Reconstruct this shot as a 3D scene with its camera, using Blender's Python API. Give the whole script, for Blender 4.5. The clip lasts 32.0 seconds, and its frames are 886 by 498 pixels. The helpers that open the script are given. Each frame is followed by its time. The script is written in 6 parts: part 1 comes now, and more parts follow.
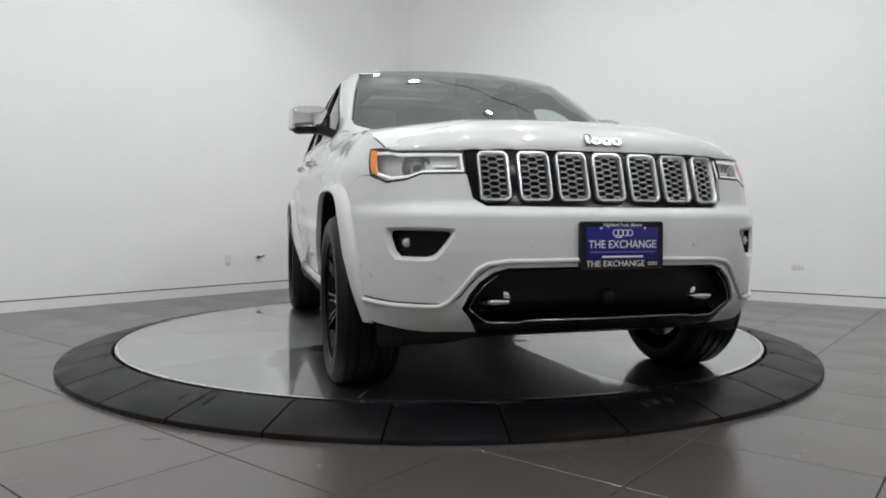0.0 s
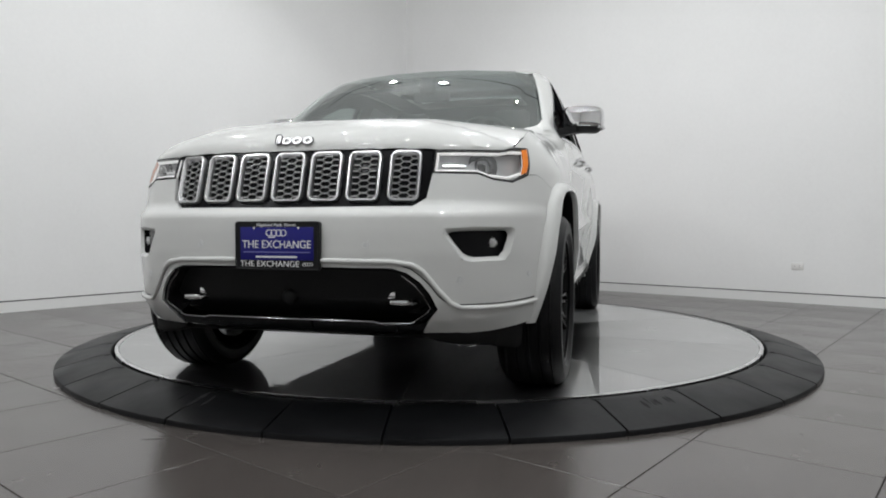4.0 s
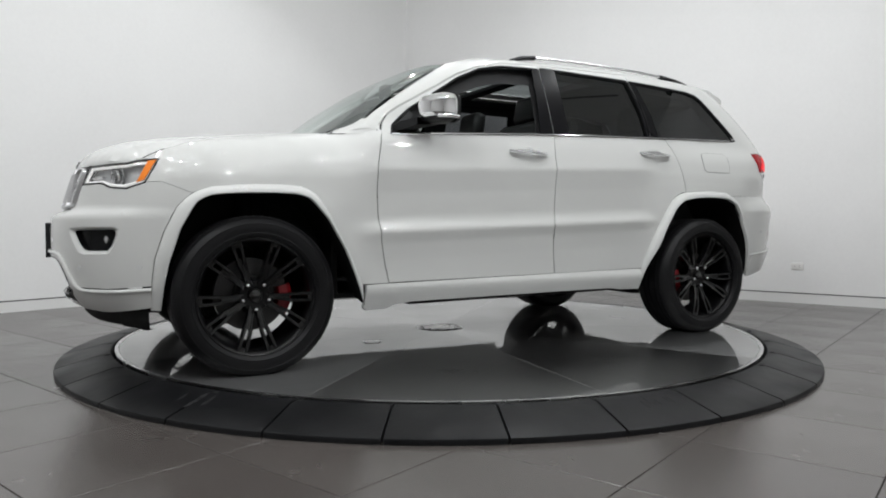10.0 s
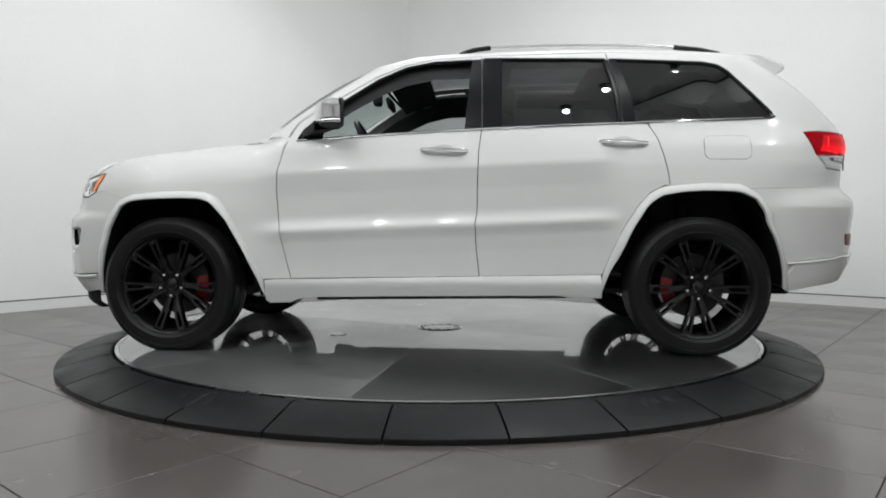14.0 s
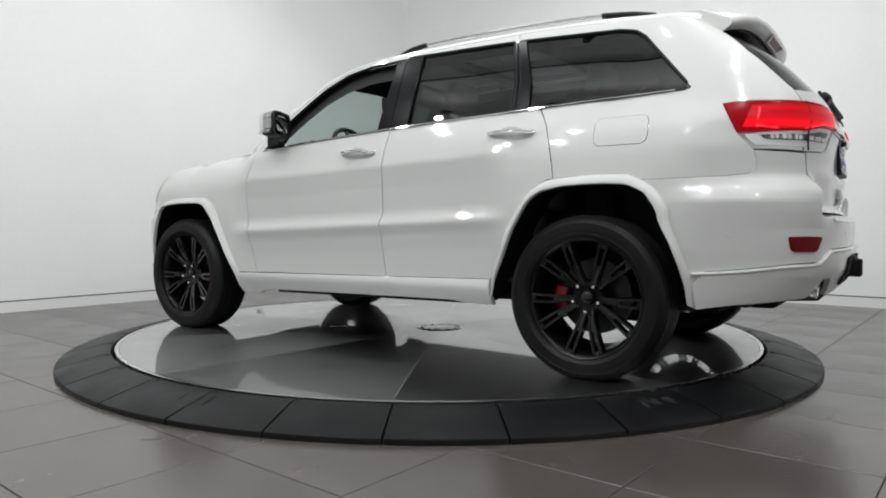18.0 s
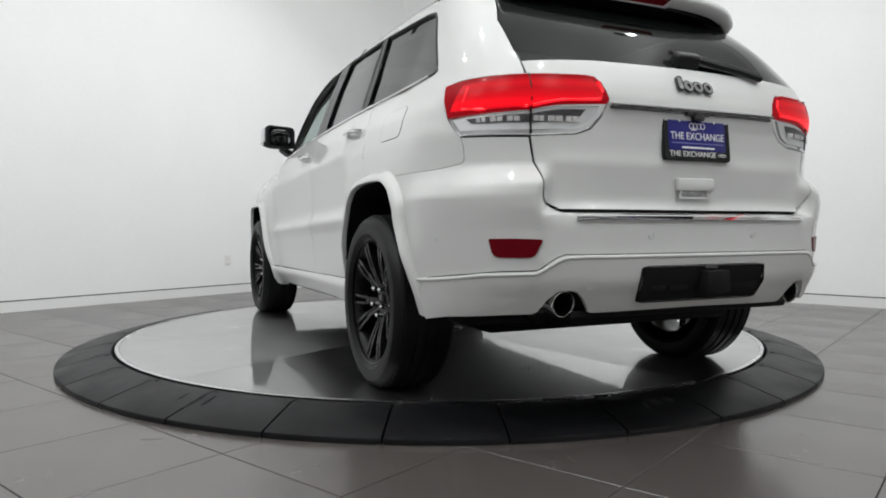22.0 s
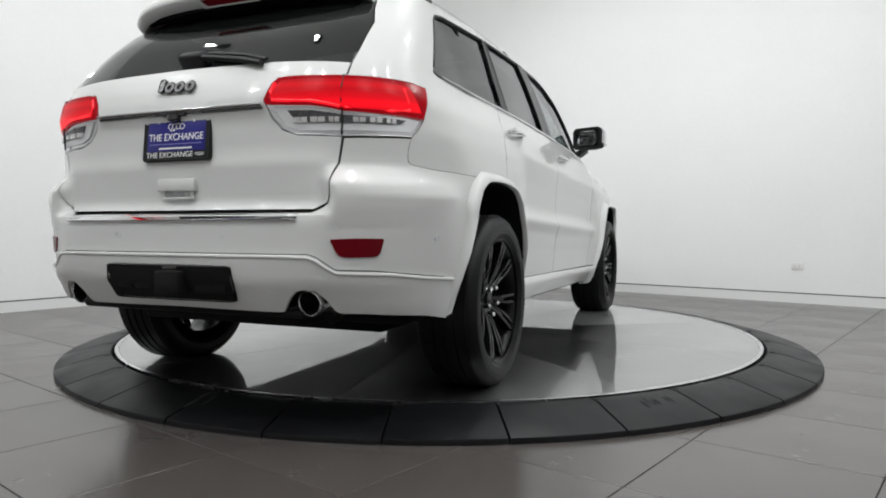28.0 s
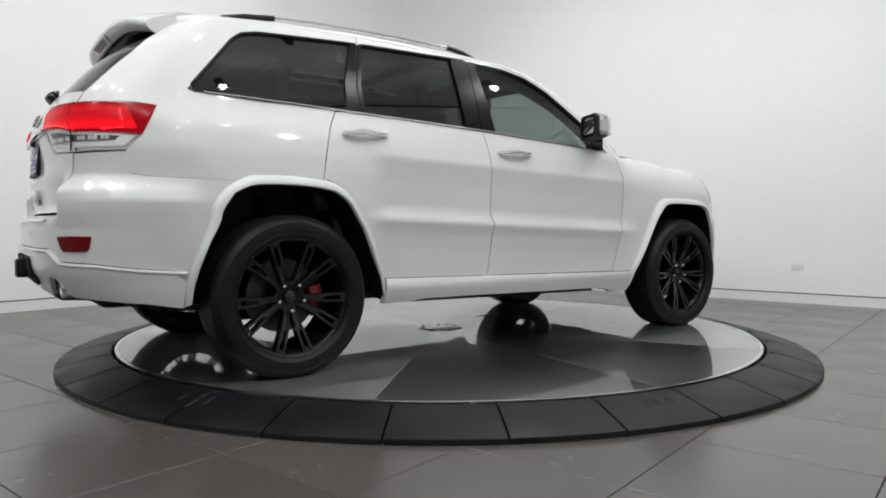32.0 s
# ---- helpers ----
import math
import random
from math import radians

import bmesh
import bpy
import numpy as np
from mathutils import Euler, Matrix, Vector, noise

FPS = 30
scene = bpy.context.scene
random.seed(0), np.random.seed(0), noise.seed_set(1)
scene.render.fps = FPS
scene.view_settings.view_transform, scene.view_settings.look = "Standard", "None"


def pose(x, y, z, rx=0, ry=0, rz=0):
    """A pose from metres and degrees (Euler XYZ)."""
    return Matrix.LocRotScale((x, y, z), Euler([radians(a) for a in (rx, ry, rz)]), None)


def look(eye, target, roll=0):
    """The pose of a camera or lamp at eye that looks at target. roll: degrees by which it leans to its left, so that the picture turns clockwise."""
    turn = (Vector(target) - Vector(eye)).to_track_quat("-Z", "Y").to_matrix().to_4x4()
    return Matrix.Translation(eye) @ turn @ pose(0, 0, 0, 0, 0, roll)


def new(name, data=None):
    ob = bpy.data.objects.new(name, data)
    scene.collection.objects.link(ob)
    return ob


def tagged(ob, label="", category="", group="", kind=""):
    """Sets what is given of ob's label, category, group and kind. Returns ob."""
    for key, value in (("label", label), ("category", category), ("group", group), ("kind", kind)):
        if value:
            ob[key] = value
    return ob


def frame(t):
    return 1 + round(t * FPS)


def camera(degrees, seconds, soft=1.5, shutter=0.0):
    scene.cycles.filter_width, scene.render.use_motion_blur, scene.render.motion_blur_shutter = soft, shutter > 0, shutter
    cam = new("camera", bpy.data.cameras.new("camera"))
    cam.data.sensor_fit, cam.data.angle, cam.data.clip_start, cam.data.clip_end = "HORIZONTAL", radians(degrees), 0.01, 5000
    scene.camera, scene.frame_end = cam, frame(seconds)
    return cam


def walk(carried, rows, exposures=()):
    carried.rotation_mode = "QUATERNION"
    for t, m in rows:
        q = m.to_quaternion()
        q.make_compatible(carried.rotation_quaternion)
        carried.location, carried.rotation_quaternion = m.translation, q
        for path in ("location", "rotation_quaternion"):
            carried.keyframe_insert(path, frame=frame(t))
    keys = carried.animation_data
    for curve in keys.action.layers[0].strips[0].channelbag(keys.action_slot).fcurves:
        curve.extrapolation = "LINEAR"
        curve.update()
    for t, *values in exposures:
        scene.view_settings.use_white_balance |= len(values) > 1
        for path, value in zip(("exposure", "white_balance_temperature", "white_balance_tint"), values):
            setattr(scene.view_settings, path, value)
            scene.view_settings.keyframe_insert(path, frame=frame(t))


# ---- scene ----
EXPOSURES = [(0, -0.05), (3, -0.07), (7, -0.03), (10, 0.0), (14, 0.03), (20, 0.12), (24, 0.17), (27, 0.17), (32, 0.09)]
cam = camera(65.42, 32.0, soft=1.9)
EYE = pose(0.0, -4.742, 0.778, 88.106, 0.0, -0.262)
walk(cam, [(0.0, EYE), (32.0, EYE)], EXPOSURES)

# ---- world and light ----
world = bpy.data.worlds.new("world")
scene.world = world
world.use_nodes = True
world.node_tree.nodes["Background"].inputs[0].default_value = (0.8, 0.85, 0.9, 1)
world.node_tree.nodes["Background"].inputs[1].default_value = 0.15

TURN = -39.4                     # the room's heading, degrees
ROOM = pose(0, 0, 0, 0, 0, TURN)
DECK = 0.080                     # height of the turntable's plate
CEILING = 4.75
WALL_W, WALL_N, WALL_E, WALL_S = -3.93, 3.99, 6.6, -7.6
TRACKS = [("x", -2.9, -2.7, 2.7), ("y", 4.0, -2.0, 2.8), ("x", 2.05, -1.6, 0.6), ("y", -3.4, 0.5, 2.2)]   # dark rails under the ceiling
LAMPS = [(-2.0, -4.05, 0.65), (-0.15, -4.1, 0.65), (0.75, -4.1, 0.65), (1.45, -4.0, 0.65), (2.3, -3.7, 0.65), (-2.1, -2.2, 0.4), (-0.2, -2.1, 0.4), (1.4, -2.0, 0.4),
         (3.2, -2.3, 0.65), (3.2, -1.4, 0.65), (3.2, -0.2, 0.65), (3.1, 1.9, 0.8), (-1.5, 1.5, 1.0), (0.4, 1.15, 0.9), (2.0, 1.6, 0.9), (-2.6, 1.7, 1.0),
         (5.2, -3.4, 1.2), (5.2, -0.6, 1.2), (-0.9, -6.0, 1.2), (1.9, -6.0, 1.2)]
AIM = (0.0, 0.0, 0.6)            # the lamps are turned towards the car
LAMP_WATTS = 23.0

# ---- materials ----
def material(name, color, rough=0.5, metal=0.0, coat=0.0, spec=0.5, emit=None, power=0.0, grain=0.0, scale=40.0, bump=0.0, wear=0.0, coords="Object", rough_var=0.0):
    m = bpy.data.materials.new(name)
    m.use_nodes = True
    t = m.node_tree
    b = t.nodes["Principled BSDF"]
    b.inputs["Base Color"].default_value = (*color, 1)
    b.inputs["Roughness"].default_value = rough
    b.inputs["Metallic"].default_value = metal
    b.inputs["Coat Weight"].default_value = coat
    b.inputs["Coat Roughness"].default_value = 0.05
    b.inputs["Specular IOR Level"].default_value = spec
    if emit:
        b.inputs["Emission Color"].default_value = (*emit, 1)
        b.inputs["Emission Strength"].default_value = power
    if grain or bump or wear or rough_var:
        co = t.nodes.new("ShaderNodeTexCoord")
        fine = t.nodes.new("ShaderNodeTexNoise")
        fine.inputs["Scale"].default_value = scale
        fine.inputs["Detail"].default_value = 6
        t.links.new(co.outputs[coords], fine.inputs["Vector"])
        big = t.nodes.new("ShaderNodeTexNoise")
        big.inputs["Scale"].default_value = scale / 18
        big.inputs["Detail"].default_value = 4
        t.links.new(co.outputs[coords], big.inputs["Vector"])
        if grain or wear:
            mix = t.nodes.new("ShaderNodeMix")
            mix.data_type = "FLOAT"
            mix.inputs[0].default_value = wear / (grain + wear + 1e-6)
            t.links.new(fine.outputs["Fac"], mix.inputs[2])
            t.links.new(big.outputs["Fac"], mix.inputs[3])
            rng = t.nodes.new("ShaderNodeMapRange")
            rng.inputs[1].default_value, rng.inputs[2].default_value = 0.3, 0.7
            amount = grain + wear
            rng.inputs[3].default_value, rng.inputs[4].default_value = 1 - amount, 1 + amount
            t.links.new(mix.outputs[0], rng.inputs[0])
            mul = t.nodes.new("ShaderNodeVectorMath")
            mul.operation = "SCALE"
            mul.inputs[0].default_value = color
            t.links.new(rng.outputs[0], mul.inputs["Scale"])
            t.links.new(mul.outputs[0], b.inputs["Base Color"])
        if rough_var:
            rr = t.nodes.new("ShaderNodeMapRange")
            rr.inputs[1].default_value, rr.inputs[2].default_value = 0.3, 0.7
            rr.inputs[3].default_value, rr.inputs[4].default_value = max(0.02, rough - rough_var), rough + rough_var
            t.links.new(big.outputs["Fac"], rr.inputs[0])
            t.links.new(rr.outputs[0], b.inputs["Roughness"])
        if bump:
            bp = t.nodes.new("ShaderNodeBump")
            bp.inputs["Strength"].default_value = bump
            bp.inputs["Distance"].default_value = 0.002
            t.links.new(fine.outputs["Fac"], bp.inputs["Height"])
            t.links.new(bp.outputs[0], b.inputs["Normal"])
    return m


def glass(name, tint, ior=1.5, haze=0.0, haze_tone=(0.72, 0.84, 0.80)):
    """A thin tinted pane: it lets tinted light through and mirrors by Fresnel."""
    m = bpy.data.materials.new(name)
    m.use_nodes = True
    t = m.node_tree
    t.nodes.clear()
    out = t.nodes.new("ShaderNodeOutputMaterial")
    clear = t.nodes.new("ShaderNodeBsdfTransparent")
    clear.inputs[0].default_value = (*tint, 1)
    gloss = t.nodes.new("ShaderNodeBsdfGlossy")
    gloss.inputs["Roughness"].default_value = 0.015
    # Schlick's mirror share, the same from either side of the pane
    f0 = 1.7 * ((ior - 1) / (ior + 1)) ** 2
    face = t.nodes.new("ShaderNodeLayerWeight")
    face.inputs[0].default_value = 0.5
    power = t.nodes.new("ShaderNodeMath")
    power.operation = "POWER"
    power.inputs[1].default_value = 4.4
    t.links.new(face.outputs["Facing"], power.inputs[0])
    fres = t.nodes.new("ShaderNodeMath")
    fres.operation = "MULTIPLY_ADD"
    fres.inputs[1].default_value, fres.inputs[2].default_value = 1 - f0, f0
    t.links.new(power.outputs[0], fres.inputs[0])
    mix = t.nodes.new("ShaderNodeMixShader")
    t.links.new(fres.outputs[0], mix.inputs[0])
    t.links.new(clear.outputs[0], mix.inputs[1])
    t.links.new(gloss.outputs[0], mix.inputs[2])
    last = mix
    # A pale diffuse haze is painted over the pane in place of reflected light.
    if haze:
        film = t.nodes.new("ShaderNodeBsdfDiffuse")
        film.inputs[0].default_value = (*haze_tone, 1)
        last = t.nodes.new("ShaderNodeMixShader")
        last.inputs[0].default_value = haze
        t.links.new(mix.outputs[0], last.inputs[1])
        t.links.new(film.outputs[0], last.inputs[2])
    t.links.new(last.outputs[0], out.inputs[0])
    return m


def tile_material():
    m = material("floor_tile", (0.078, 0.069, 0.064), rough=0.24, spec=1.0, grain=0.03, wear=0.04, scale=35, rough_var=0.04)
    t = m.node_tree
    b = t.nodes["Principled BSDF"]
    info = t.nodes.new("ShaderNodeObjectInfo")
    rng = t.nodes.new("ShaderNodeMapRange")
    rng.inputs[3].default_value, rng.inputs[4].default_value = 0.94, 1.06
    t.links.new(info.outputs["Random"], rng.inputs[0])
    old = b.inputs["Base Color"].links[0].from_socket
    mul = t.nodes.new("ShaderNodeVectorMath")
    mul.operation = "SCALE"
    t.links.new(old, mul.inputs[0])
    t.links.new(rng.outputs[0], mul.inputs["Scale"])
    t.links.new(mul.outputs[0], b.inputs["Base Color"])
    return m


def brushed_material():
    """Brushed aluminium: fine scratches along each plate's own direction."""
    m = material("brushed_aluminium", (0.345, 0.347, 0.347), rough=0.3, metal=0.96, coat=1.0)
    t = m.node_tree
    b = t.nodes["Principled BSDF"]
    b.inputs["Anisotropic"].default_value = 0.9
    b.inputs["Anisotropic Rotation"].default_value = 0.25
    b.inputs["Coat Roughness"].default_value = 0.03
    b.inputs["Coat IOR"].default_value = 1.75
    tan = t.nodes.new("ShaderNodeTangent")
    tan.direction_type = "UV_MAP"
    tan.uv_map = "brush"
    t.links.new(tan.outputs[0], b.inputs["Tangent"])
    uv = t.nodes.new("ShaderNodeUVMap")
    uv.uv_map = "brush"
    mp = t.nodes.new("ShaderNodeMapping")
    mp.inputs["Scale"].default_value = (1.2, 260, 1)
    t.links.new(uv.outputs[0], mp.inputs[0])
    n = t.nodes.new("ShaderNodeTexNoise")
    n.inputs["Scale"].default_value = 1.0
    n.inputs["Detail"].default_value = 5
    t.links.new(mp.outputs[0], n.inputs["Vector"])
    rng = t.nodes.new("ShaderNodeMapRange")
    rng.inputs[1].default_value, rng.inputs[2].default_value = 0.3, 0.7
    rng.inputs[3].default_value, rng.inputs[4].default_value = 0.29, 0.35
    t.links.new(n.outputs["Fac"], rng.inputs[0])
    big = t.nodes.new("ShaderNodeTexNoise")
    big.inputs["Scale"].default_value = 2.2
    big.inputs["Detail"].default_value = 6
    t.links.new(uv.outputs[0], big.inputs["Vector"])
    add = t.nodes.new("ShaderNodeMath")
    add.operation = "MULTIPLY_ADD"
    add.inputs[1].default_value = 0.18
    t.links.new(big.outputs["Fac"], add.inputs[0])
    t.links.new(rng.outputs[0], add.inputs[2])
    sub = t.nodes.new("ShaderNodeMath")
    sub.operation = "SUBTRACT"
    sub.inputs[1].default_value = 0.09
    t.links.new(add.outputs[0], sub.inputs[0])
    t.links.new(sub.outputs[0], b.inputs["Roughness"])
    return m


M_WALL = material("wall_paint", (0.86, 0.86, 0.855), rough=0.45, grain=0.01, wear=0.012, scale=30, bump=0.03)
M_CEIL = material("ceiling_paint", (0.85, 0.855, 0.85), rough=0.8, wear=0.03, scale=20)
M_BASE = material("baseboard_paint", (0.80, 0.80, 0.79), rough=0.4, wear=0.02, scale=20)
M_GROUT = material("grout", (0.03, 0.028, 0.027), rough=0.9, grain=0.1, scale=80)
M_TILE = tile_material()
M_SCUFF = material("floor_scuff", (0.048, 0.043, 0.041), rough=0.32, spec=0.9, grain=0.1, scale=90)
M_RUBBER = material("ramp_rubber", (0.006, 0.0062, 0.007), rough=0.46, spec=0.22, grain=0.12, wear=0.22, scale=50, bump=0.2, rough_var=0.1)
M_DUST = material("tyre_dust", (0.020, 0.020, 0.021), rough=0.85, spec=0.2, grain=0.5, wear=0.4, scale=60)
M_ALU = brushed_material()
M_RIM = material("polished_aluminium", (0.75, 0.75, 0.75), rough=0.25, metal=1.0, rough_var=0.08)
M_PAINT = material("pearl_white_paint", (0.61, 0.616, 0.602), rough=0.4, coat=1.0, spec=0.25, grain=0.006, scale=900)
M_BLACK = material("black_plastic", (0.009, 0.0093, 0.010), rough=0.45, spec=0.25, grain=0.1, wear=0.1, scale=90, bump=0.1)
M_PIANO = material("gloss_black", (0.008, 0.008, 0.009), rough=0.08, coat=0.6, spec=0.5)
M_PILLAR = material("satin_black", (0.007, 0.007, 0.008), rough=0.2, spec=0.12)
M_MIRROR = material("dimming_mirror", (0.22, 0.23, 0.24), rough=0.03, metal=1.0)
M_DASH = material("dashboard_vinyl", (0.03, 0.031, 0.032), rough=0.6, grain=0.1, scale=150, bump=0.15)
M_CHROME = material("chrome", (0.82, 0.82, 0.83), rough=0.06, metal=1.0)
M_SATIN = material("satin_chrome", (0.72, 0.72, 0.73), rough=0.2, metal=1.0)
M_TYRE = material("tyre_rubber", (0.006, 0.006, 0.0066), rough=0.45, spec=0.2, grain=0.1, wear=0.15, scale=60, bump=0.15)
M_WHEEL = material("gloss_black_alloy", (0.003, 0.003, 0.0034), rough=0.27, spec=0.4, coat=0.3, wear=0.1, scale=30)
M_DISC = material("dull_brake_disc", (0.07, 0.07, 0.07), rough=0.4, metal=1.0, wear=0.2, scale=60)
M_RIMBLACK = material("black_rim", (0.003, 0.003, 0.0034), rough=0.3, spec=0.2, coat=0.1, wear=0.1, scale=30)
M_STEEL = material("brake_steel", (0.12, 0.118, 0.115), rough=0.42, metal=1.0, wear=0.2, scale=60)
M_DIMCHROME = material("dark_chrome", (0.30, 0.30, 0.31), rough=0.12, metal=1.0)
M_SEAM = material("dull_seam_metal", (0.30, 0.30, 0.295), rough=0.6, metal=0.7, wear=0.3, scale=20)
M_RED = material("red_caliper_paint", (0.26, 0.006, 0.012), rough=0.3, spec=0.3, coat=0.2)
M_DARK = material("underbody", (0.006, 0.006, 0.006), rough=0.7, spec=0.2, grain=0.2, wear=0.3, scale=30, bump=0.3)
M_METAL = material("exhaust_steel", (0.10, 0.095, 0.09), rough=0.42, metal=1.0, wear=0.25, scale=30)
M_LINER = material("cabin_lining", (0.014, 0.014, 0.015), rough=0.8, grain=0.15, scale=120, bump=0.2)
M_SEAT = material("black_leather", (0.016, 0.015, 0.015), rough=0.45, grain=0.1, scale=120, bump=0.25)
M_CLEAR = glass("windscreen_glass", (0.70, 0.82, 0.78), 2.5, 0.05)
M_ROOFGLASS = glass("roof_glass", (0.30, 0.33, 0.33), 1.55)
M_TINT = glass("privacy_glass", (0.10, 0.105, 0.11), 1.60, 0.004)
M_FRONTGLASS = glass("front_door_glass", (0.45, 0.48, 0.475), 1.55)
M_LENS = glass("lamp_lens", (0.94, 0.945, 0.945), 1.45, 0.06, (0.82, 0.82, 0.81))
def tail_glow():
    """Red light guide: brightest along the lamp's lower edge, softer towards its middle."""
    m = material("lit_red_lens", (0.20, 0.003, 0.006), rough=0.3, spec=0.1)
    t = m.node_tree
    b = t.nodes["Principled BSDF"]
    b.inputs["Emission Color"].default_value = (1.0, 0.005, 0.014, 1)
    co = t.nodes.new("ShaderNodeTexCoord")
    sep = t.nodes.new("ShaderNodeSeparateXYZ")
    t.links.new(co.outputs["Object"], sep.inputs[0])
    ramp = t.nodes.new("ShaderNodeValToRGB")
    rng = t.nodes.new("ShaderNodeMapRange")
    rng.inputs[1].default_value, rng.inputs[2].default_value = 1.095, 1.20
    t.links.new(sep.outputs[2], rng.inputs[0])
    t.links.new(rng.outputs[0], ramp.inputs[0])
    e = ramp.color_ramp.elements
    e[0].position, e[0].color = 0.0, (0.45, 0.45, 0.45, 1)
    e[1].position, e[1].color = 1.0, (0.22, 0.22, 0.22, 1)
    for p, v in ((0.18, 0.95), (0.42, 0.55), (0.65, 0.34), (0.85, 0.45)):
        k = e.new(p)
        k.color = (v, v, v, 1)
    t.links.new(ramp.outputs[0], b.inputs["Emission Strength"])
    return m


M_TAIL = tail_glow()
M_TAILDIM = material("red_lens", (0.18, 0.002, 0.005), rough=0.2, spec=0.10, coat=0.0, emit=(1.0, 0.006, 0.020), power=0.12)
M_GUIDE = material("red_light_guide", (0.3, 0.01, 0.01), rough=0.3, emit=(1.0, 0.008, 0.02), power=1.0)
M_REFL = material("red_reflector", (0.125, 0.002, 0.006), rough=0.25, spec=0.12, coat=0.06, grain=0.15, scale=160)
# A faint glow is added, though the amber corner is only a reflector.
M_AMBER = material("amber_lens", (0.75, 0.20, 0.02), rough=0.15, coat=0.8, emit=(1.0, 0.28, 0.02), power=0.12)
M_DRL = material("light_guide", (0.8, 0.8, 0.8), rough=0.2, emit=(1.0, 0.99, 0.97), power=0.45)
M_LAMPIN = material("lamp_bezel", (0.50, 0.51, 0.52), rough=0.3, metal=0.25)
M_TAILSILVER = material("lamp_silver", (0.68, 0.685, 0.69), rough=0.3, metal=0.3)
M_TAILWIN = material("lamp_smoked_window", (0.08, 0.08, 0.085), rough=0.25, metal=0.4, grain=0.3, scale=60)
M_CELL = material("lamp_cell", (0.70, 0.695, 0.69), rough=0.2, metal=0.7, grain=0.2, scale=200, bump=0.5)
M_SLOT = material("slot_chrome", (0.74, 0.74, 0.75), rough=0.34, metal=1.0)
M_MESH = material("grille_mesh", (0.74, 0.74, 0.75), rough=0.28, metal=1.0)
M_SMOKE = material("lamp_inner_grey", (0.08, 0.082, 0.085), rough=0.25, spec=0.5, coat=0.5)
M_SENSOR = material("sensor_grey", (0.57, 0.58, 0.58), rough=0.35)
M_SMOKED = material("lamp_smoked_chrome", (0.36, 0.36, 0.365), rough=0.28, metal=0.4, grain=0.3, scale=60)
M_PLATE = material("blue_plate", (0.012, 0.012, 0.17), rough=0.3, spec=0.3, coat=0.2)
M_WHITE = material("white_lettering", (0.8, 0.8, 0.8), rough=0.5)
M_GREYTXT = material("pale_lettering", (0.16, 0.16, 0.40), rough=0.5)
M_OUTLET = material("outlet_plastic", (0.78, 0.77, 0.75), rough=0.35, wear=0.02, scale=60)
M_LAMP = material("lamp_glow", (1, 1, 1), emit=(1.0, 0.97, 0.93), power=16.0)
M_FIX = material("fixture_metal", (0.05, 0.05, 0.05), rough=0.4)

# ---- building helpers ----
def mesh_of(bm, name, mat, smooth=40):
    bmesh.ops.recalc_face_normals(bm, faces=bm.faces)
    me = bpy.data.meshes.new(name)
    bm.to_mesh(me)
    bm.free()
    for mm in (mat if isinstance(mat, (list, tuple)) else [mat]):
        me.materials.append(mm)
    if smooth:
        me.polygons.foreach_set("use_smooth", [True] * len(me.polygons))
        me.set_sharp_from_angle(angle=radians(smooth))
    return me


def part(name, bm, mat, parent=None, label="", smooth=40):
    ob = new(name, mesh_of(bm, name, mat, smooth))
    ob.parent = parent
    if label:
        tagged(ob, label)
    return ob


def box(sx, sy, sz, m=None, bevel=0.0, segments=2):
    bm = bmesh.new()
    bmesh.ops.create_cube(bm, size=1, matrix=Matrix.Diagonal((sx, sy, sz, 1)))
    if bevel:
        bmesh.ops.bevel(bm, geom=bm.edges[:], offset=bevel, segments=segments, profile=0.5, affect="EDGES")
    if m is not None:
        bm.transform(m)
    return bm


def cyl(r1, r2, depth, m=None, n=32, caps=True):
    bm = bmesh.new()
    bmesh.ops.create_cone(bm, cap_ends=caps, segments=n, radius1=r1, radius2=r2, depth=depth)
    if m is not None:
        bm.transform(m)
    return bm


def ball(r, m=None, u=16, v=10):
    bm = bmesh.new()
    bmesh.ops.create_uvsphere(bm, u_segments=u, v_segments=v, radius=r)
    if m is not None:
        bm.transform(m)
    return bm


def join(*bms):
    out = bms[0]
    for b in bms[1:]:
        me = bpy.data.meshes.new("tmp")
        b.to_mesh(me)
        b.free()
        out.from_mesh(me)
        bpy.data.meshes.remove(me)
    return out


def lathe(profile, n=64, m=None):
    """Turn (radius, height) pairs about the z axis."""
    bm = bmesh.new()
    rings = []
    for r, h in profile:
        rings.append([bm.verts.new((r * math.cos(2 * math.pi * i / n), r * math.sin(2 * math.pi * i / n), h)) for i in range(n)])
    for a, b in zip(rings, rings[1:]):
        for i in range(n):
            bm.faces.new((a[i], a[(i + 1) % n], b[(i + 1) % n], b[i]))
    if m is not None:
        bm.transform(m)
    return bm


def loft(rows, close=False):
    """Skin rows of 3D points of equal length."""
    bm = bmesh.new()
    grid = [[bm.verts.new(q) for q in row] for row in rows]
    for a, b in zip(grid, grid[1:]):
        n = len(a)
        for i in range(n if close else n - 1):
            bm.faces.new((a[i], a[(i + 1) % n], b[(i + 1) % n], b[i]))
    return bm


